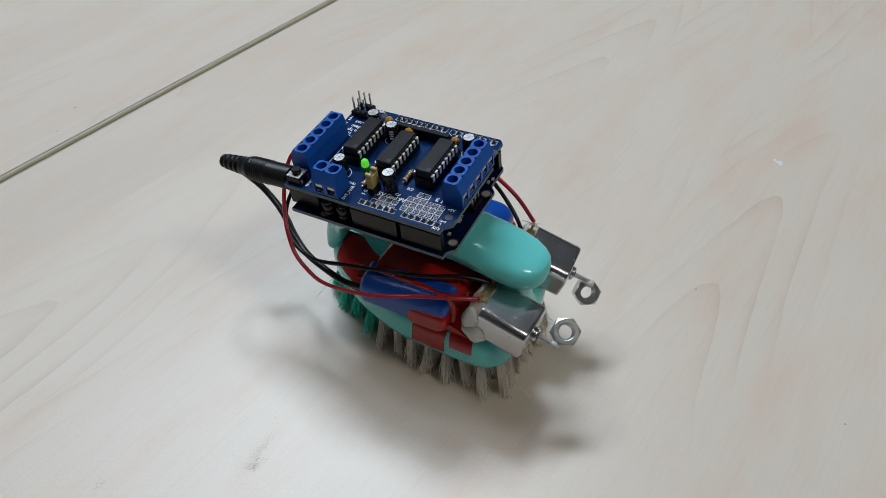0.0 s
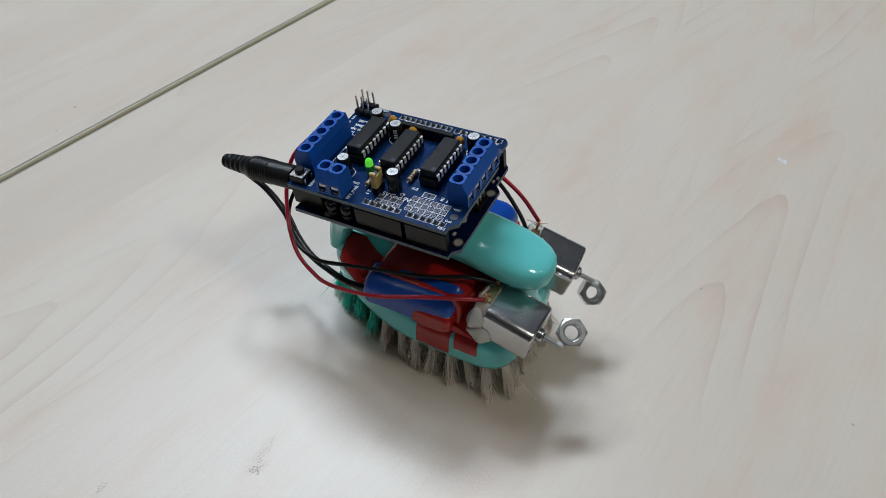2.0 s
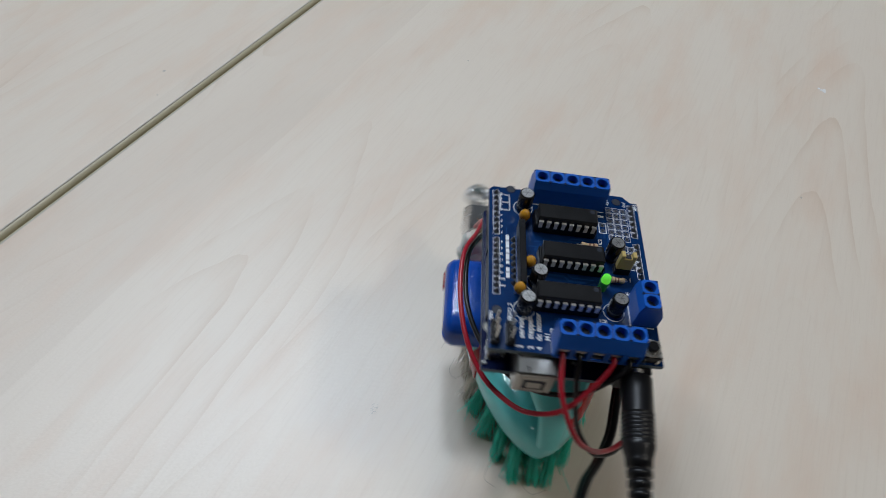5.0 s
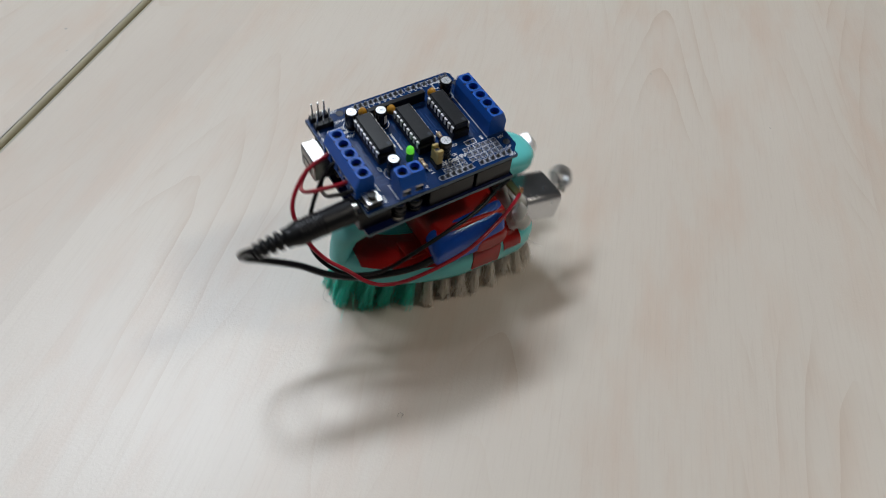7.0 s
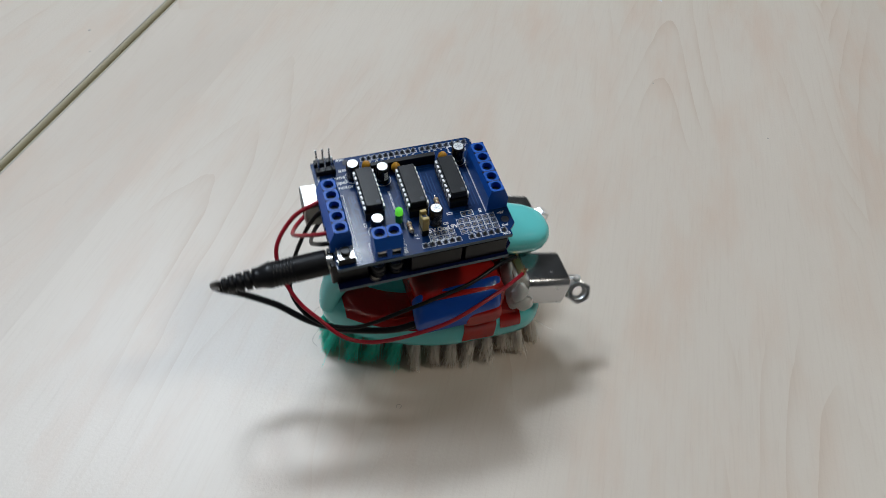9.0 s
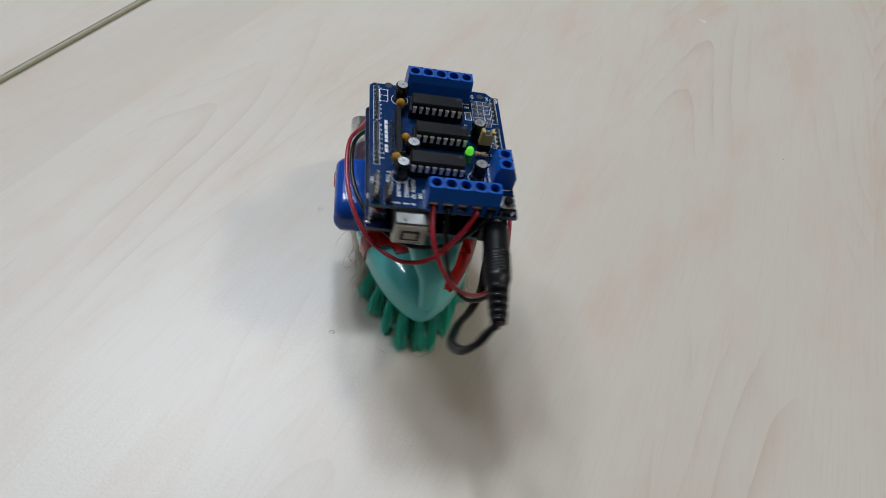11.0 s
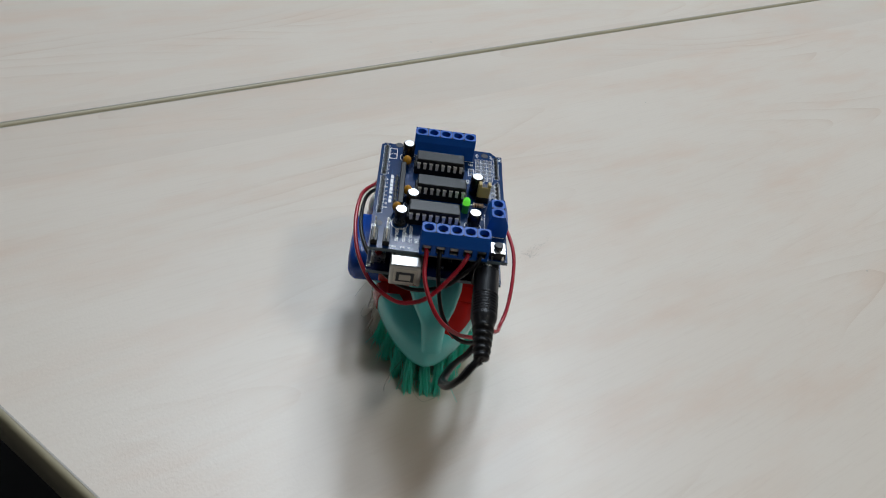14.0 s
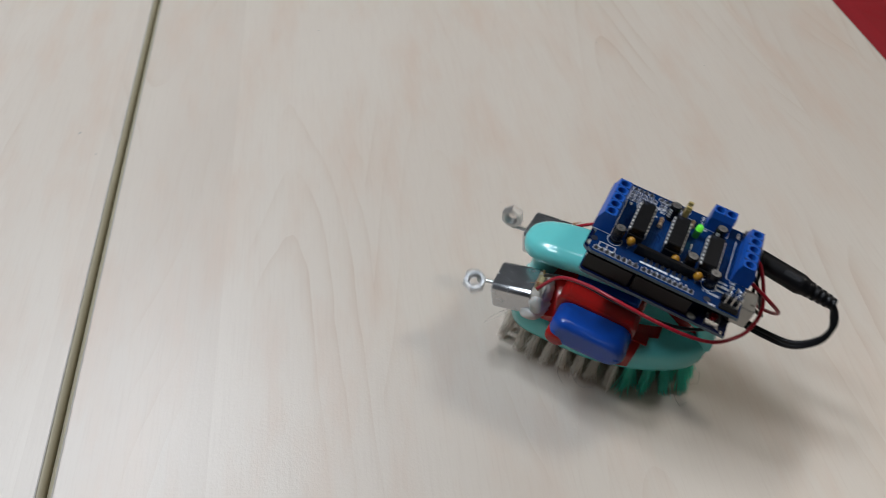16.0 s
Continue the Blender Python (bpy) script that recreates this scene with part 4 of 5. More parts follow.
def pad_row(parent, u0, v0, nu, nv, boxed=True, solder=False, pitch=2.54):
    """A block of drilled pads, each with its printed box."""
    if not PAD_MESH:
        PAD_MESH[True] = Shape().revolve([(0.95, 0.03), (0.7, 0.5), (0.33, 1.1), (0.28, 1.7)], PAD, n=8).mesh("solder_joint")
        PAD_MESH[False] = Shape().cyl((0, 0, 0.01), (0, 0, 0.07), 0.74, PAD, n=10).cyl((0, 0, 0.05), (0, 0, 0.09), 0.5, RECESS_SHADE, n=8).mesh("solder_pad")
    ink = Shape()
    for i in range(nu):
        for j in range(nv):
            u, v = u0 + pitch * i, v0 + pitch * j
            ob = new("solder_joint" if solder else "solder_pad", PAD_MESH[solder])
            ob.parent = parent
            ob.matrix_basis = Matrix.LocRotScale((BOARD @ Vector((u, v, 0))) * MM, BOARD.to_quaternion(), None)
            if boxed:
                h = 1.12
                line(ink, [(u - h, v - h), (u + h, v - h), (u + h, v + h), (u - h, v + h), (u - h, v - h)], 0.13)
    if boxed:
        part("printed_frame", ink, parent, "white printed frames", BOARD)


def shield():
    s = Shape().prism(UNO, -1.6, 0, PCB, PCB_EDGE)
    ob = part("motor_shield", s, ROBOT, "blue motor driver board full of parts", BOARD)
    terminal_block(ROBOT, [(3.7, 10.7 + 5.2 * k) for k in range(5)], (-1, 0))
    terminal_block(ROBOT, [(63.7, 15.9 + 5.2 * k) for k in range(5)], (1, 0))
    terminal_block(ROBOT, [(16.4, 4.9), (21.6, 4.9)], (0, -1))
    for u, v in ((50.3, 27.9), (34.3, 27.0), (18.2, 29.5)):
        chip(ROBOT, u, v, 1)
    for u, v, h in ((57.2, 41.5, 7.8), (39.5, 12.4, 8.4), (17.7, 13.5, 7.8), (25.6, 38.2, 7.6), (14.9, 42.3, 7.6)):
        capacitor(ROBOT, u, v, h)
    for u, v in ((51.0, 41.8), (31.5, 40.4), (20.6, 44.0)):
        bead(ob, u, v)
    resistor(ob, (29.5, 14.5), (29.5, 8.2))
    resistor(ob, (42.6, 15.5), (42.6, 24.0))
    # green lamp
    s = Shape().cyl((26.6, 16.6, 0), (26.6, 16.6, 3.8), 1.5, LED_BODY, n=14).cyl((26.6, 16.6, 3.4), (26.6, 16.6, 4.2), 1.75, LED_BODY, n=14)
    led = part("indicator_led", s, ROBOT, "green indicator lamp, lit", BOARD)
    part("led_dome", Shape().revolve([(1.5, 4.2), (1.5, 5.6), (1.3, 6.4), (0.8, 6.95), (0.15, 7.15)], LED_G, (26.6, 16.6, 0), 14), led, "glowing green dome", BOARD)
    # jumper on its header
    s = Shape().box((32.9, 7.0, 0), (35.5, 12.2, 2.6), BLACK, 0.2)
    hd = part("jumper_header", s, ROBOT, "black pin header", BOARD)
    s = Shape().box((33.0, 7.1, 2.8), (35.4, 12.1, 8.2), YELLOW, 0.25)
    s.box((33.0, 7.1, 8.2), (35.4, 8.4, 9.6), YELLOW, 0.2).box((33.0, 10.8, 8.2), (35.4, 12.1, 9.6), YELLOW, 0.2).box((33.4, 8.6, 8.1), (35.0, 10.6, 8.3), RECESS_SHADE)
    part("jumper", s, hd, "yellow jumper cap", BOARD)
    # reset button
    s = Shape().box((0.7, 1.2, 0.1), (6.9, 7.2, 3.2), BLACK, 0.3).box((0.9, 1.4, 3.2), (6.7, 7.0, 3.5), TIN, 0.1)
    for x in (0.4, 6.7):
        for y in (1.8, 5.8):
            s.box((x, y, 0), (x + 0.5, y + 0.8, 2.2), TIN)
    rb = part("reset_button", s, ROBOT, "black push button in a steel frame", BOARD)
    part("plunger", Shape().cyl((3.8, 4.2, 3.4), (3.8, 4.2, 5.2), 1.75, BLACK, n=18, bev=0.2), rb, "", BOARD)
    # two upright servo headers
    for v in (46.8, 51.4):
        s = Shape().box((1.2, v - 1.25, 0), (8.8, v + 1.25, 2.5), BLACK, 0.2)
        hd = part("servo_header", s, ROBOT, "upright black pin header", BOARD)
        for k in range(3):
            u = 2.46 + 2.54 * k
            part("pin", Shape().box((u - 0.32, v - 0.32, 2.4), (u + 0.32, v + 0.32, 8.8), TIN, 0.1), hd, "", BOARD)
    # long black strip socket beside the chips
    s = Shape().box((22.0, 41.9, 0), (48.0, 44.0, 4.8), BLACK, 0.2)
    part("strip_connector", s, ob, "long black strip component", BOARD)
    pad_row(ob, 24.5, 45.2, 8, 1, False, True, 2.54)
    # rows of soldered header pins and free pads
    pad_row(ob, 45.2, 50.8, 8, 1, True, True)
    pad_row(ob, 20.8, 50.8, 10, 1, True, True, 2.3)
    pad_row(ob, 33.0, 2.7, 6, 1, True, True)
    pad_row(ob, 50.8, 2.7, 6, 1, True, True)
    pad_row(ob, 36.6, 4.6, 4, 2)
    pad_row(ob, 48.6, 5.6, 6, 3)
    pad_row(ob, 51.4, 13.8, 2, 1, False, False, 2.2)
    ink = Shape()
    for pts in ([(30.5, 6.6), (31.7, 6.6)], [(24, 1.2), (24, 8.6), (13.2, 8.6), (13.2, 1.2)], [(-0.0 + 0.6, 8), (0.6, 34), (9, 34), (9, 8)], [(59.8, 13.0), (59.8, 39.6), (67.6, 39.6)], [(55.4, 46.2), (62.4, 46.2), (62.4, 49.4), (55.4, 49.4), (55.4, 46.2)], [(58.9, 46.2), (58.9, 49.4)], [(50.2, 12.6), (54.8, 12.6), (54.8, 15.0), (50.2, 15.0), (50.2, 12.6)]):
        line(ink, pts)
    for u, v, r in ((57.2, 41.5, 3.3), (17.7, 13.5, 3.3), (25.6, 38.2, 3.3), (14.9, 42.3, 3.3)):
        line(ink, [(u + r * math.cos(2 * math.pi * k / 24), v + r * math.sin(2 * math.pi * k / 24)) for k in range(25)], 0.22)
    part("printed_outline", ink, ob, "white printed outlines", BOARD)
    # mounting holes, drawn as dark discs for the shade inside them
    for u, v in ((13.8, 50.6), (65.6, 7.6), (65.4, 45.6)):
        part("mounting_hole", Shape().cyl((u, v, 0.01), (u, v, 0.05), 1.75, PCB_DARK, n=18).cyl((u, v, 0.04), (u, v, 0.08), 1.5, RECESS_SHADE, n=18), ob, "", BOARD)
    # copper tracks showing through the mask
    rnd = random.Random(5)
    for u0, u1, v0, v1, count, along in ((38.0, 46.5, 17.0, 40.0, 7, 1), (22.2, 30.0, 18.5, 40.5, 6, 1), (53.8, 60.0, 16.0, 40.0, 5, 1), (9.5, 14.0, 16.0, 34.0, 4, 1), (24.5, 48.0, 40.6, 49.0, 5, 0), (9.0, 24.0, 9.0, 17.0, 4, 0), (46.0, 60.0, 11.8, 16.4, 4, 0)):
        for k in range(count):
            f = (k + 0.5) / count
            s = Shape()
            if along:
                u, step = u0 + (u1 - u0) * f, rnd.choice((-1.6, 1.6))
                a, b = v0 + rnd.random() * 3, v1 - rnd.random() * 5
                c = a + (b - a) * rnd.uniform(0.3, 0.7)
                pts = [(u, a), (u, c), (u + step, c + 1.6), (u + step, b)]
            else:
                v, step = v0 + (v1 - v0) * f, rnd.choice((-0.9, 0.9))
                a, b = u0 + rnd.random() * 3, u1 - rnd.random() * 5
                c = a + (b - a) * rnd.uniform(0.3, 0.7)
                pts = [(a, v), (c, v), (c + 0.9, v + step), (b, v + step)]
            line(s, pts, rnd.choice((0.4, 0.4, 0.8)), 0.012, TRACE)
            part("copper_track", s, ob, "", BOARD)
    # readable printing
    for text, u, v, size, turn in (("5V", 37.4, 8.9, 2.7, 0), ("Gnd", 41.7, 8.9, 2.7, 0), ("9V", 46.0, 8.9, 2.7, 0), ("+5V", 64.9, 11.0, 1.7, 0), ("Gnd", 64.6, 4.9, 1.4, 0), ("A0-5", 64.0, 0.9, 1.5, 0), ("EXT_PWR", 25.6, 5.0, 1.7, 90),
                                   ("RESET", 8.8, 4.0, 1.6, 90), ("IC1", 14.0, 17.3, 1.7, 90), ("IC2", 46.0, 15.2, 1.7, 0), ("C8", 43.2, 10.9, 1.7, 0), ("R1", 31.0, 8.2, 1.5, 0), ("servos", 8.2, 43.2, 2.7, 0), ("stepper", 8.6, 40.4, 2.6, 0), ("dc motor", 9.2, 37.8, 2.6, 0), ("2", 1.6, 43.6, 2.4, 0), ("2", 1.6, 40.4, 2.4, 0), ("4", 1.6, 37.8, 2.4, 0), ("+", 1.8, 45.2, 2.0, 0), ("M1", 6.0, 35.2, 2.2, 0),
                                   ("SER1", 11.6, 52.4, 1.7, 0), ("SERVO_2", 13.2, 46.6, 1.8, 0), ("motor control", 26.4, 27.0, 1.6, 90), ("M3", 57.8, 14.0, 1.6, 90), ("C6", 54.6, 40.6, 1.4, 90), ("C1", 12.0, 42.0, 1.4, 90), ("GND", 24.0, 9.9, 1.4, 0)):
        write(ob, text, u, v, size, turn)
    for k, text in enumerate(("7", "6", "5", "4", "3", "2", "1", "0")):
        write(ob, text, 45.2 + 2.54 * k, 49.0, 1.3, 90)
    for k, text in enumerate(("Aref", "Gnd", "13", "12", "11", "10", "9", "8")):
        write(ob, text, 23.2 + 2.55 * k, 49.0, 1.2, 90)
    # maker's mark as a plain bar
    s = Shape()
    for u0, u1 in ((26.5, 28.6), (29.0, 30.6), (32.0, 33.4), (33.8, 36.2), (36.6, 38.4), (38.8, 41.6), (42.0, 44.2)):
        s.box((u0, 46.5, 0.03), (u1, 47.7, 0.06), SILK)
    part("printed_bar", s, ob, "white printed bar", BOARD)
    return ob


def controller():
    """The lower board, with sockets, USB and power jack."""
    D = -12.4
    s = Shape().prism(UNO, D - 1.6, D, PCB_DARK, PCB_EDGE)
    ob = part("controller_board", s, ROBOT, "dark blue microcontroller board", BOARD)
    for u0, u1, v in ((27.5, 47.0, 2.6), (48.6, 65.0, 2.6), (18.0, 43.0, 50.8), (44.4, 65.2, 50.8)):
        s = Shape().box((u0, v - 1.3, D), (u1, v + 1.3, D + 8.6), BLACK, 0.15)
        n = int((u1 - u0) / 2.54)
        for k in range(n):
            s.box((u0 + 1 + 2.54 * k, v - 0.3, D + 8.5), (u0 + 1.6 + 2.54 * k, v + 0.3, -1.6), TIN)
        part("pin_socket", s, ob, "long black pin socket", BOARD)
    s = Shape().box((-6.4, 32.2, D), (9.6, 44.2, D + 10.8), STEEL, 0.5)
    usb = part("usb_socket", s, ROBOT, "square steel USB socket", BOARD)
    s = Shape().box((-6.5, 33.8, D + 1.6), (-6.35, 42.6, D + 9.0), CREAM, 0.05).box((-6.6, 34.8, D + 2.4), (-6.45, 41.6, D + 7.4), RECESS_SHADE)
    s.box((-6.75, 36.0, D + 3.4), (-6.5, 40.4, D + 6.2), CREAM)
    part("opening", s, usb, "cream inner socket", BOARD)
    s = Shape().box((-2.0, 3.0, D), (11.6, 12.2, D + 10.6), BLACK, 0.4)
    part("power_jack", s, ob, "black barrel power jack", BOARD)
    for u, v, h, r in ((15.5, 4.5, 5.2, 3.0), (22.2, 4.5, 5.2, 3.0)):
        t = Shape().revolve([(r, D), (r, D + 1.4), (r - 0.3, D + 1.7), (r, D + 2.0), (r, D + h), (r - 0.6, D + h + 0.4)], SLEEVE, (u, v, 0), 16).cyl((u, v, D + h + 0.35), (u, v, D + h + 0.5), r - 0.6, ALU, n=16)
        part("capacitor", t, ob, "", BOARD)
    s = Shape()
    for i in range(2):
        for k in range(3):
            s.box((63.0 + 2.54 * i - 0.32, 25.2 + 2.54 * k - 0.32, D), (63.0 + 2.54 * i + 0.32, 25.2 + 2.54 * k + 0.32, D + 8.6), TIN, 0.08)
    s.box((61.7, 23.9, D), (66.9, 31.6, D + 2.5), BLACK, 0.15)
    part("programming_header", s, ob, "six upright steel pins", BOARD)
    s = Shape().box((30, 14, D), (65 - 6, 22, D + 4.5), BLACK_MATT, 0.3)
    part("microcontroller", s, ob, "long black chip", BOARD)
    s = Shape().box((4.2, 46.2, D), (10.0, 51.8, D + 3.4), TIN, 0.2).cyl((7.1, 49, D + 3.4), (7.1, 49, D + 4.4), 1.6, RED_TAPE, n=14)
    part("reset_button", s, ob, "small steel push button with red plunger", BOARD)
    s = Shape().box((57.6, 36.0, D), (59.2, 37.6, D + 0.7), LED_G, 0.1)
    part("power_led", s, ob, "tiny green lamp, lit", BOARD)
    rnd = random.Random(3)
    for k in range(26):
        u, v = rnd.choice(((rnd.uniform(2, 12), rnd.uniform(14, 31)), (rnd.uniform(1.5, 5), rnd.uniform(45, 52)), (rnd.uniform(57, 66), rnd.uniform(9, 22)), (rnd.uniform(58, 65), rnd.uniform(38, 48))))
        part("surface_component", Shape().box((u, v, D), (u + 1.0, v + 1.6, D + 0.7), rnd.choice((TIN, BLACK, CREAM)), 0.1), ob, "", BOARD)
    for u, v in ((14.0, 2.5), (15.3, 50.7), (66.1, 7.6), (66.1, 35.5)):
        part("mounting_hole", Shape().cyl((u, v, D + 0.01), (u, v, D + 0.06), 2.3, PAD, n=18).cyl((u, v, D + 0.04), (u, v, D + 0.1), 1.6, CREAM, n=18), ob, "", BOARD)
    write(ob, "ITALY", 63.0, 19.5, 1.8, 90, D + 0.06)
    write(ob, "ON", 60.8, 36.8, 1.6, 90, D + 0.06)
    write(ob, "TX", 61, 43.5, 1.6, 90, D + 0.06)
    write(ob, "RX", 61, 47.0, 1.6, 90, D + 0.06)


def plug_and_cable():
    a, b = Vector((-2.2, 7.6, 77.5)), Vector((-39.2, 9.8, 70.6))
    d = (b - a).normalized()
    up = d.orthogonal().normalized()
    w = d.cross(up)
    prof = [(0, 4.5), (0.5, 4.75), (11, 4.75), (11.4, 4.95)]
    x = 11.6
    for k in range(7):
        prof += [(x, 4.95), (x + 0.35, 4.7), (x + 0.85, 4.7), (x + 1.2, 4.92)]
        x += 1.25
    prof += [(21.5, 4.8), (23.5, 4.2), (24.5, 3.9)]
    x = 25.0
    for k in range(4):
        prof += [(x, 3.9 - 0.22 * k), (x + 1.7, 3.85 - 0.22 * k), (x + 1.8, 2.5), (x + 2.8, 2.5)]
        x += 2.9
    prof += [(x, 2.9), (x + 1.2, 2.8), (x + 1.5, 2.0)]
    rings = [[a + d * t + (up * math.cos(2 * math.pi * k / 20) + w * math.sin(2 * math.pi * k / 20)) * r for k in range(20)] for t, r in prof]
    s = Shape().loft(rings, BLACK_RUBBER)
    plug = part("power_plug", s, ROBOT, "black ribbed barrel plug", ORIGIN)
    s = Shape().cyl(a - d * 2.2, a + d * 0.3, 2.7, TIN, n=18)
    part("plug_barrel", s, plug, "steel barrel", ORIGIN)
    path = [(-38.0, 9.7, 71.0), (-41.2, 12.5, 68.6), (-43.0, 15.8, 64.0), (-40.9, 19.4, 57.2), (-32.4, 21.0, 49.6), (-20.6, 16.8, 44.8), (-10.7, 10.6, 40.6), (0.3, 4.9, 39.0), (12.4, 1.5, 38.4), (23.4, -1.0, 39.2), (34.0, -0.8, 41.0)]
    part("power_cable", Shape().tube(path, 1.35, BLACK_WIRE, 10), ROBOT, "black power lead looping to the battery", ORIGIN)
    path = [(x + 0.2, y + 0.9, z - 1.5) for x, y, z in path[1:]]
    path[-1] = (34, -0.6, 38.6)
    part("power_cable", Shape().tube([(-39.5, 9.8, 69.6)] + path, 1.3, BLACK_WIRE, 10), ROBOT, "black power lead looping to the battery", ORIGIN)


def leads():
    # to the motor on the power side
    part("motor_lead", Shape().tube([(1.5, 31.2, 85.0), (-2.0, 31.2, 84.0), (-10.7, 31.0, 78.6), (-18.2, 26.0, 69.2), (-17.7, 18.6, 60.0), (-12.7, 10.3, 52.4), (-5.9, 2.8, 48.9), (-0.1, -1.2, 43.7), (7.3, -3.2, 39.3), (16.7, -6.7, 41.1), (30.8, -9.3, 46.2), (43.9, -9.5, 50.8), (58.7, -5.4, 54.3), (70.7, 0.6, 53.7), (79.3, 6.2, 52.0)], 0.85, RED_WIRE), ROBOT, "thin red motor lead", ORIGIN)
    part("motor_lead", Shape().tube([(1.5, 26.2, 84.6), (-2.0, 26.2, 83.5), (-6.7, 25.9, 76.2), (-12.3, 23.2, 63.4), (-15.2, 16.3, 53.5), (-10.9, 7.7, 48.1), (-2.9, 2.4, 45.5), (8.9, -0.5, 45.0), (23.0, -0.3, 48.7), (37.9, 1.2, 51.9), (55.2, 4.2, 54.4), (69.5, 10.3, 55.4), (79.5, 15.2, 52.6)], 0.85, BLACK_WIRE), ROBOT, "thin black motor lead", ORIGIN)
    # to the motor on the digital side
    part("motor_lead", Shape().tube([(1.5, 16.0, 84.3), (-2.0, 16.0, 83.5), (-6.8, 20.8, 78.6), (-11.2, 29.5, 70.5), (-9.4, 38.2, 65.1), (-4.6, 45.2, 63.5), (3.3, 52.5, 64.1), (14.8, 58.3, 68.1), (30.2, 60.9, 71.7), (47.1, 60.1, 73.3), (61.1, 55.3, 69.6), (73.2, 52.8, 64.0), (81.2, 54.2, 52.6)], 0.85, RED_WIRE), ROBOT, "thin red motor lead", ORIGIN)
    part("motor_lead", Shape().tube([(1.5, 10.8, 84.0), (-2.6, 11.6, 82.9), (-4.6, 16.0, 78.5), (-5.4, 24.0, 71.2), (-2.0, 35.2, 65.6), (4.8, 44.7, 64.3), (15.0, 53.5, 66.6), (29.5, 58.6, 69.4), (48.5, 58.4, 70.6), (63.3, 53.0, 66.4), (75.1, 47.8, 58.8), (81.0, 44.4, 51.8)], 0.85, BLACK_WIRE), ROBOT, "thin black motor lead", ORIGIN)


brush_body()
handle()
battery()
tapes()
motors()
shield()
controller()
plug_and_cable()
leads()
bristles()
stray_hairs()

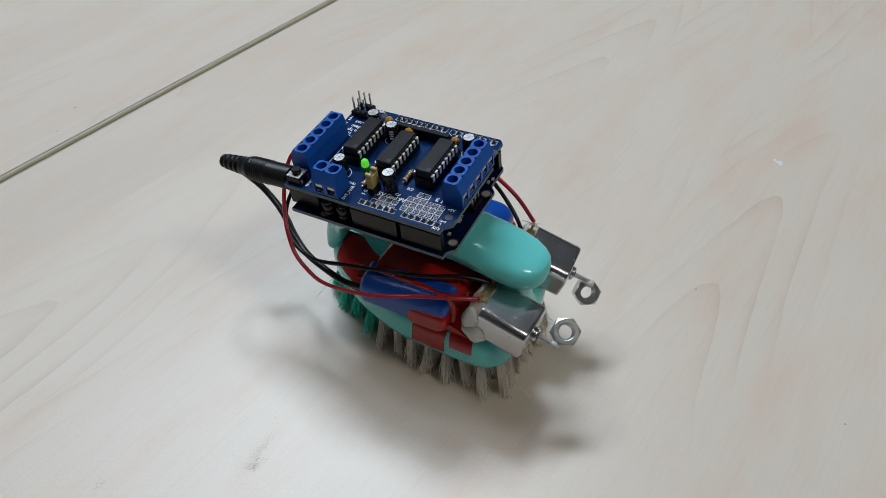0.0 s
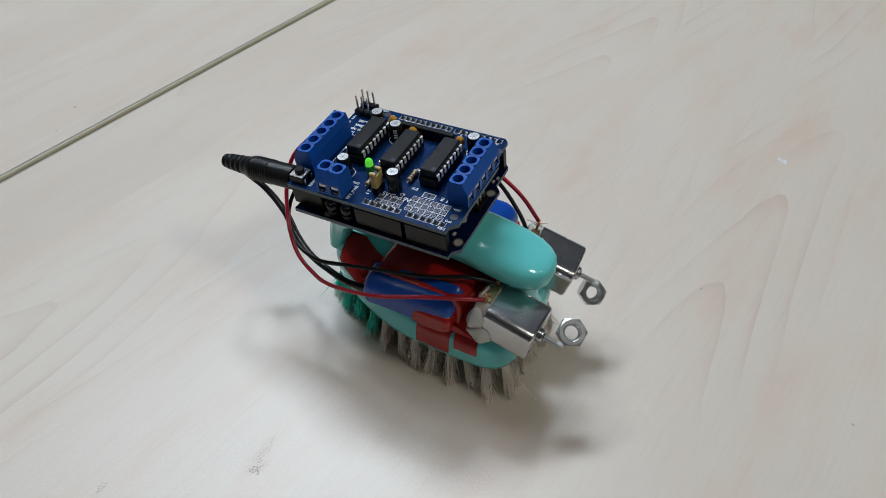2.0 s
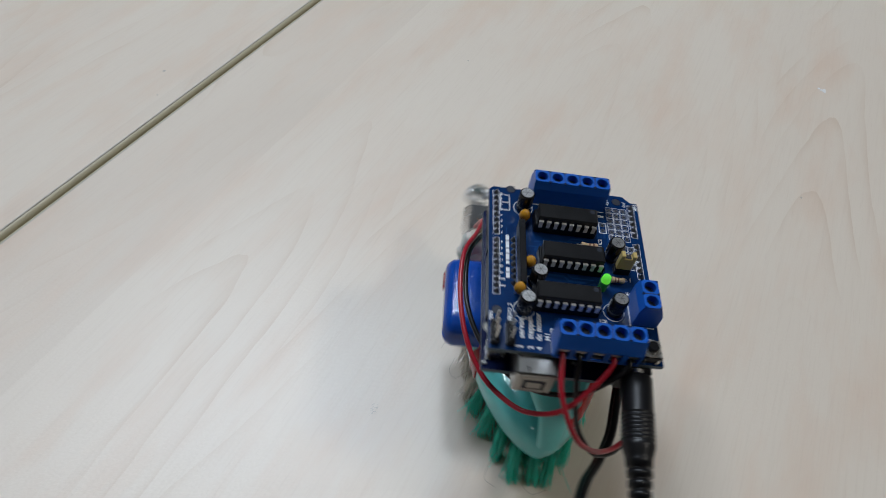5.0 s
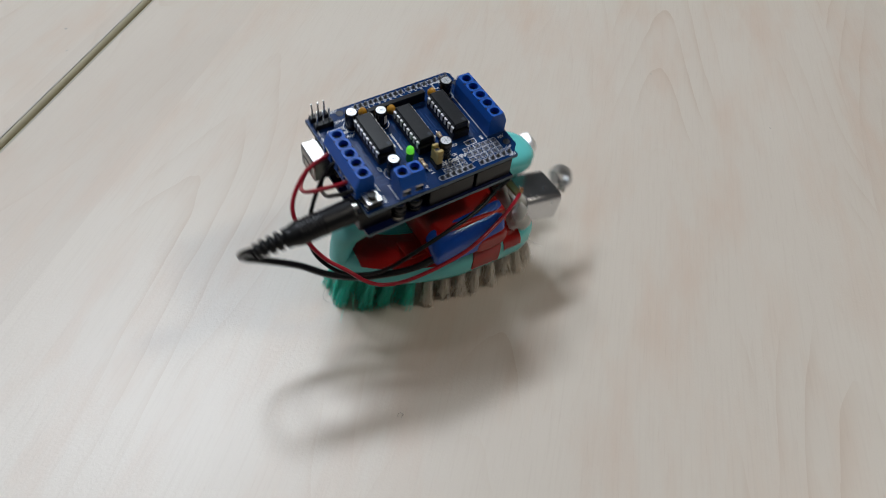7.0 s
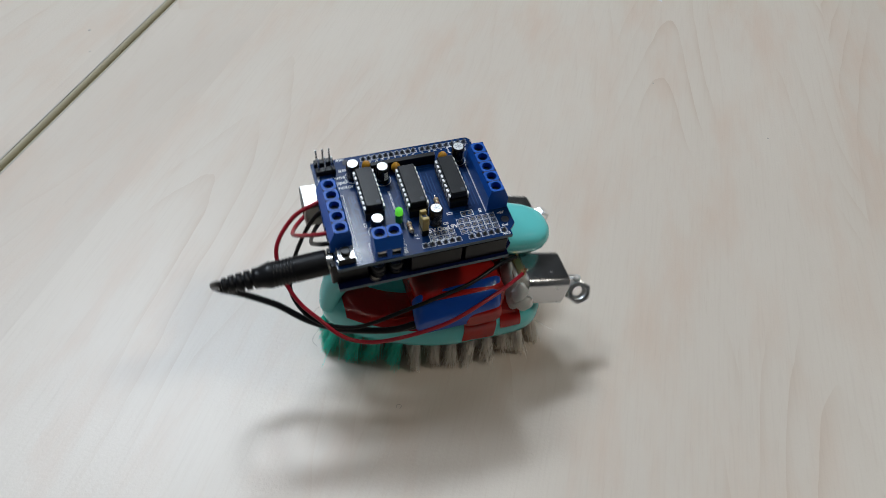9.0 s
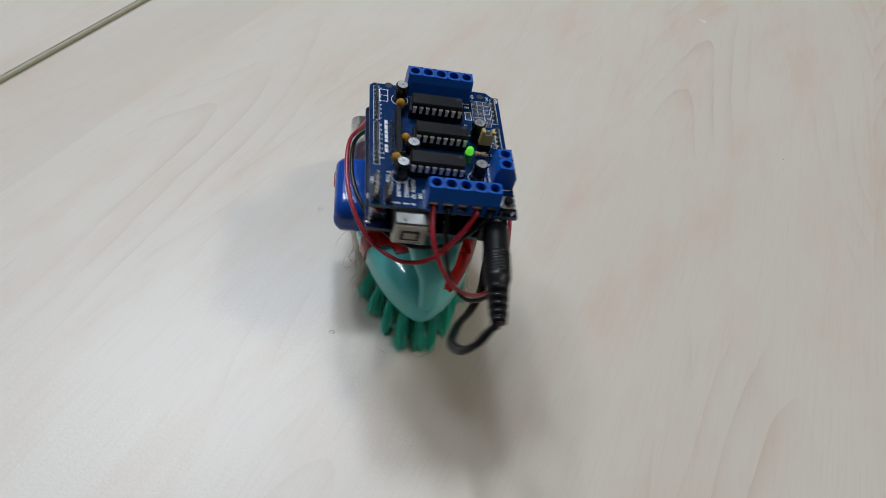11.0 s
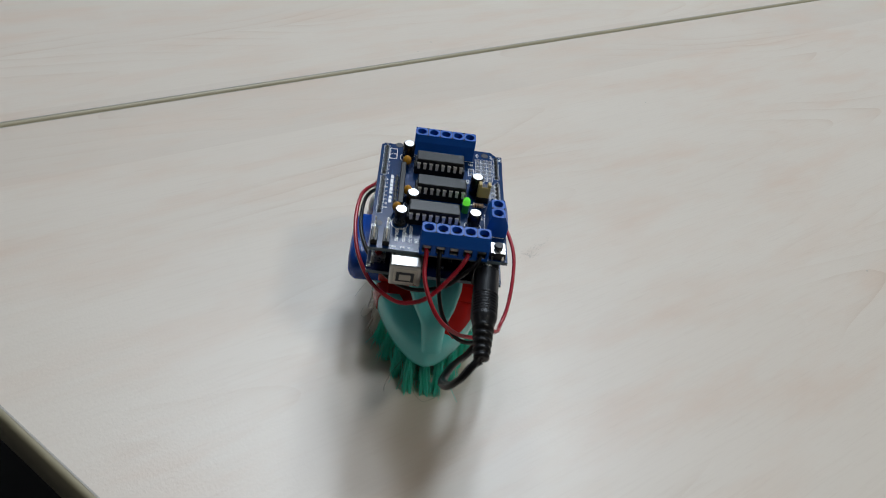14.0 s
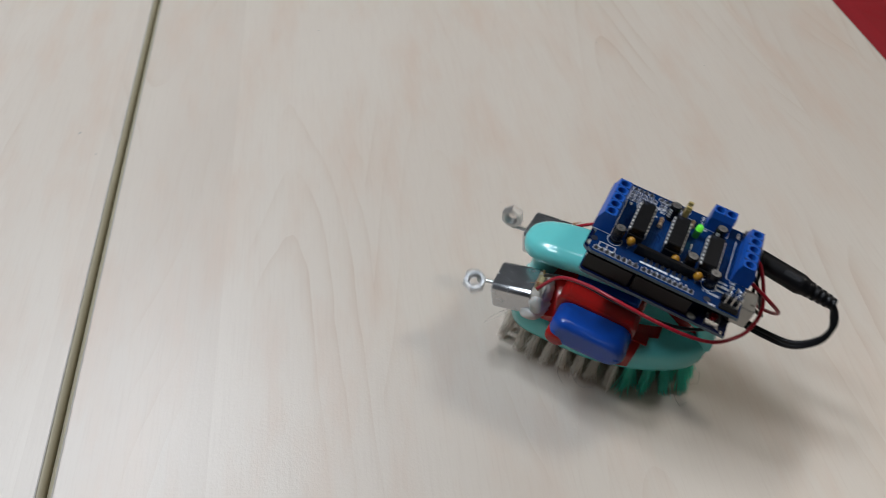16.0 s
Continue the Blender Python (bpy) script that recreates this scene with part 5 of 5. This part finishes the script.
# ---- motion ----
ROBOT_ROWS = [
    # seconds, centre x, centre y, heading, lean about x, lean about y
    (0.0, 0.0344, -0.0452, -81.1, 0.3, -0.4),
    (0.5, 0.0344, -0.0453, -81.1, 0.3, -0.4),
    (1.0, 0.0344, -0.0453, -81.1, 0.3, -0.4),
    (1.5, 0.0343, -0.0453, -81.1, 0.3, -0.4),
    (2.0, 0.0343, -0.0452, -81.1, 0.3, -0.4),
    (2.5, 0.0345, -0.0453, -81.1, 0.3, -0.4),
    (3.0, 0.0344, -0.0452, -81.1, 0.3, -0.4),
    (3.2, 0.0342, -0.045, -81.1, 0.3, -0.4),
    (3.5, 0.015, -0.0469, -100.1, 1.0, 0.9),
    (3.7, -0.0062, -0.0484, -122.4, 0.6, -0.1),
    (5.8, -0.0801, -0.031, -511.2, 1.1, 0.6),
    (6.0, -0.0866, -0.029, -554.9, 0.9, 0.1),
    (6.2, -0.0914, -0.0241, -598.1, 1.0, -0.6),
    (6.5, -0.0916, -0.0189, -660.0, 0.7, -0.3),
    (6.8, -0.0876, -0.0207, -721.8, 0.8, 0.4),
    (7.0, -0.0826, -0.0262, -766.0, 1.2, -1.3),
    (7.2, -0.0878, -0.0341, -808.8, 0.7, -0.3),
    (7.5, -0.0979, -0.0422, -872.0, -0.5, -0.7),
    (7.8, -0.1083, -0.0347, -934.9, 1.7, 0.1),
    (8.0, -0.1125, -0.033, -976.6, 0.2, 0.4),
    (8.2, -0.1133, -0.0301, -1013.4, 0.3, 0.2),
    (10.3, -0.1296, -0.0515, -1308.4, 0.5, 0.4),
    (10.5, -0.1263, -0.0497, -1338.7, -0.1, 0.8),
    (10.8, -0.1165, -0.0461, -1383.2, 0.5, 0.6),
    (11.0, -0.114, -0.0464, -1411.5, 0.6, -0.1),
    (11.2, -0.1061, -0.0492, -1440.5, 0.5, 0.9),
    (11.5, -0.1074, -0.0615, -1485.4, -0.5, 0.3),
    (11.8, -0.1152, -0.0654, -1529.5, 1.0, -0.5),
    (12.0, -0.125, -0.0711, -1560.0, -0.1, 0.4),
    (12.2, -0.1349, -0.0695, -1590.8, 0.8, 1.0),
    (12.5, -0.1422, -0.0621, -1636.6, -0.1, 0.5),
    (12.8, -0.1507, -0.046, -1682.7, 0.6, -0.8),
    (13.0, -0.1547, -0.0487, -1713.2, -1.4, -0.5),
    (13.5, -0.1425, -0.0466, -1740.9, -0.0, -2.3),
    (14.0, -0.1452, -0.0473, -1743.5, -0.4, -2.2),
    (14.5, -0.1476, -0.0497, -1744.0, -0.3, -1.5),
    (15.0, -0.1513, -0.0538, -1743.1, 0.7, 0.2),
    (15.5, -0.152, -0.0531, -1744.5, 0.8, 2.0),
    (16.0, -0.1488, -0.0548, -1744.7, 1.0, 1.0)
]


def between(a, b, va, vb, t0, t1, t):
    """Cubic from a to b with end speeds va and vb."""
    h = t1 - t0
    s = (t - t0) / h
    return (2 * s ** 3 - 3 * s ** 2 + 1) * a + (s ** 3 - 2 * s ** 2 + s) * h * va + (3 * s ** 2 - 2 * s ** 3) * b + (s ** 3 - s ** 2) * h * vb


def robot_rows():
    """The rows of the robot, with steps of 0.15 s where it turns unwatched."""
    rows = []
    for a, b, i in zip(ROBOT_ROWS, ROBOT_ROWS[1:], range(len(ROBOT_ROWS))):
        rows.append(a)
        if b[0] - a[0] > 1.0:
            p, q = ROBOT_ROWS[i - 1], ROBOT_ROWS[i + 2]
            n = 14
            for k in range(1, n):
                t = a[0] + (b[0] - a[0]) * k / n
                vals = [between(a[j], b[j], (a[j] - p[j]) / (a[0] - p[0]) * (1.0 if j == 3 else 0.3), (q[j] - b[j]) / (q[0] - b[0]) * (1.0 if j == 3 else 0.3), a[0], b[0], t) for j in (1, 2, 3)]
                rows.append((t, *vals, 0.4, 0.2))
    rows.append(ROBOT_ROWS[-1])
    return rows


def spin_rows(axis, anchors):
    """A nut's turns about its shaft, frame by frame, through the angles it is seen at."""
    base, out = axis, [(0.0, anchors[0][1])]
    for (ta, aa), (tb, ab) in zip(anchors, anchors[1:]):
        n = max(1, round((tb - ta) * FPS))
        turns = round((n * 76.0 - (ab - aa)) / 360.0)
        step = (ab - aa + 360.0 * turns) / n
        start = out[-1][1]
        for k in range(0 if ta == anchors[0][0] else 1, n + 1):
            out.append((ta + k / FPS, start + step * k))
    return [(t, base @ pose(0, 0, 0, a, 0, 0)) for t, a in out]


def motions():
    walk(ROBOT, [(t, pose(x, y, 0, lx, ly, 0) @ pose(0, 0, 0, 0, 0, h)) for t, x, y, h, lx, ly in robot_rows()])
    for nut, axis, anchors in NUTS:
        walk(nut, spin_rows(axis, anchors))


motions()
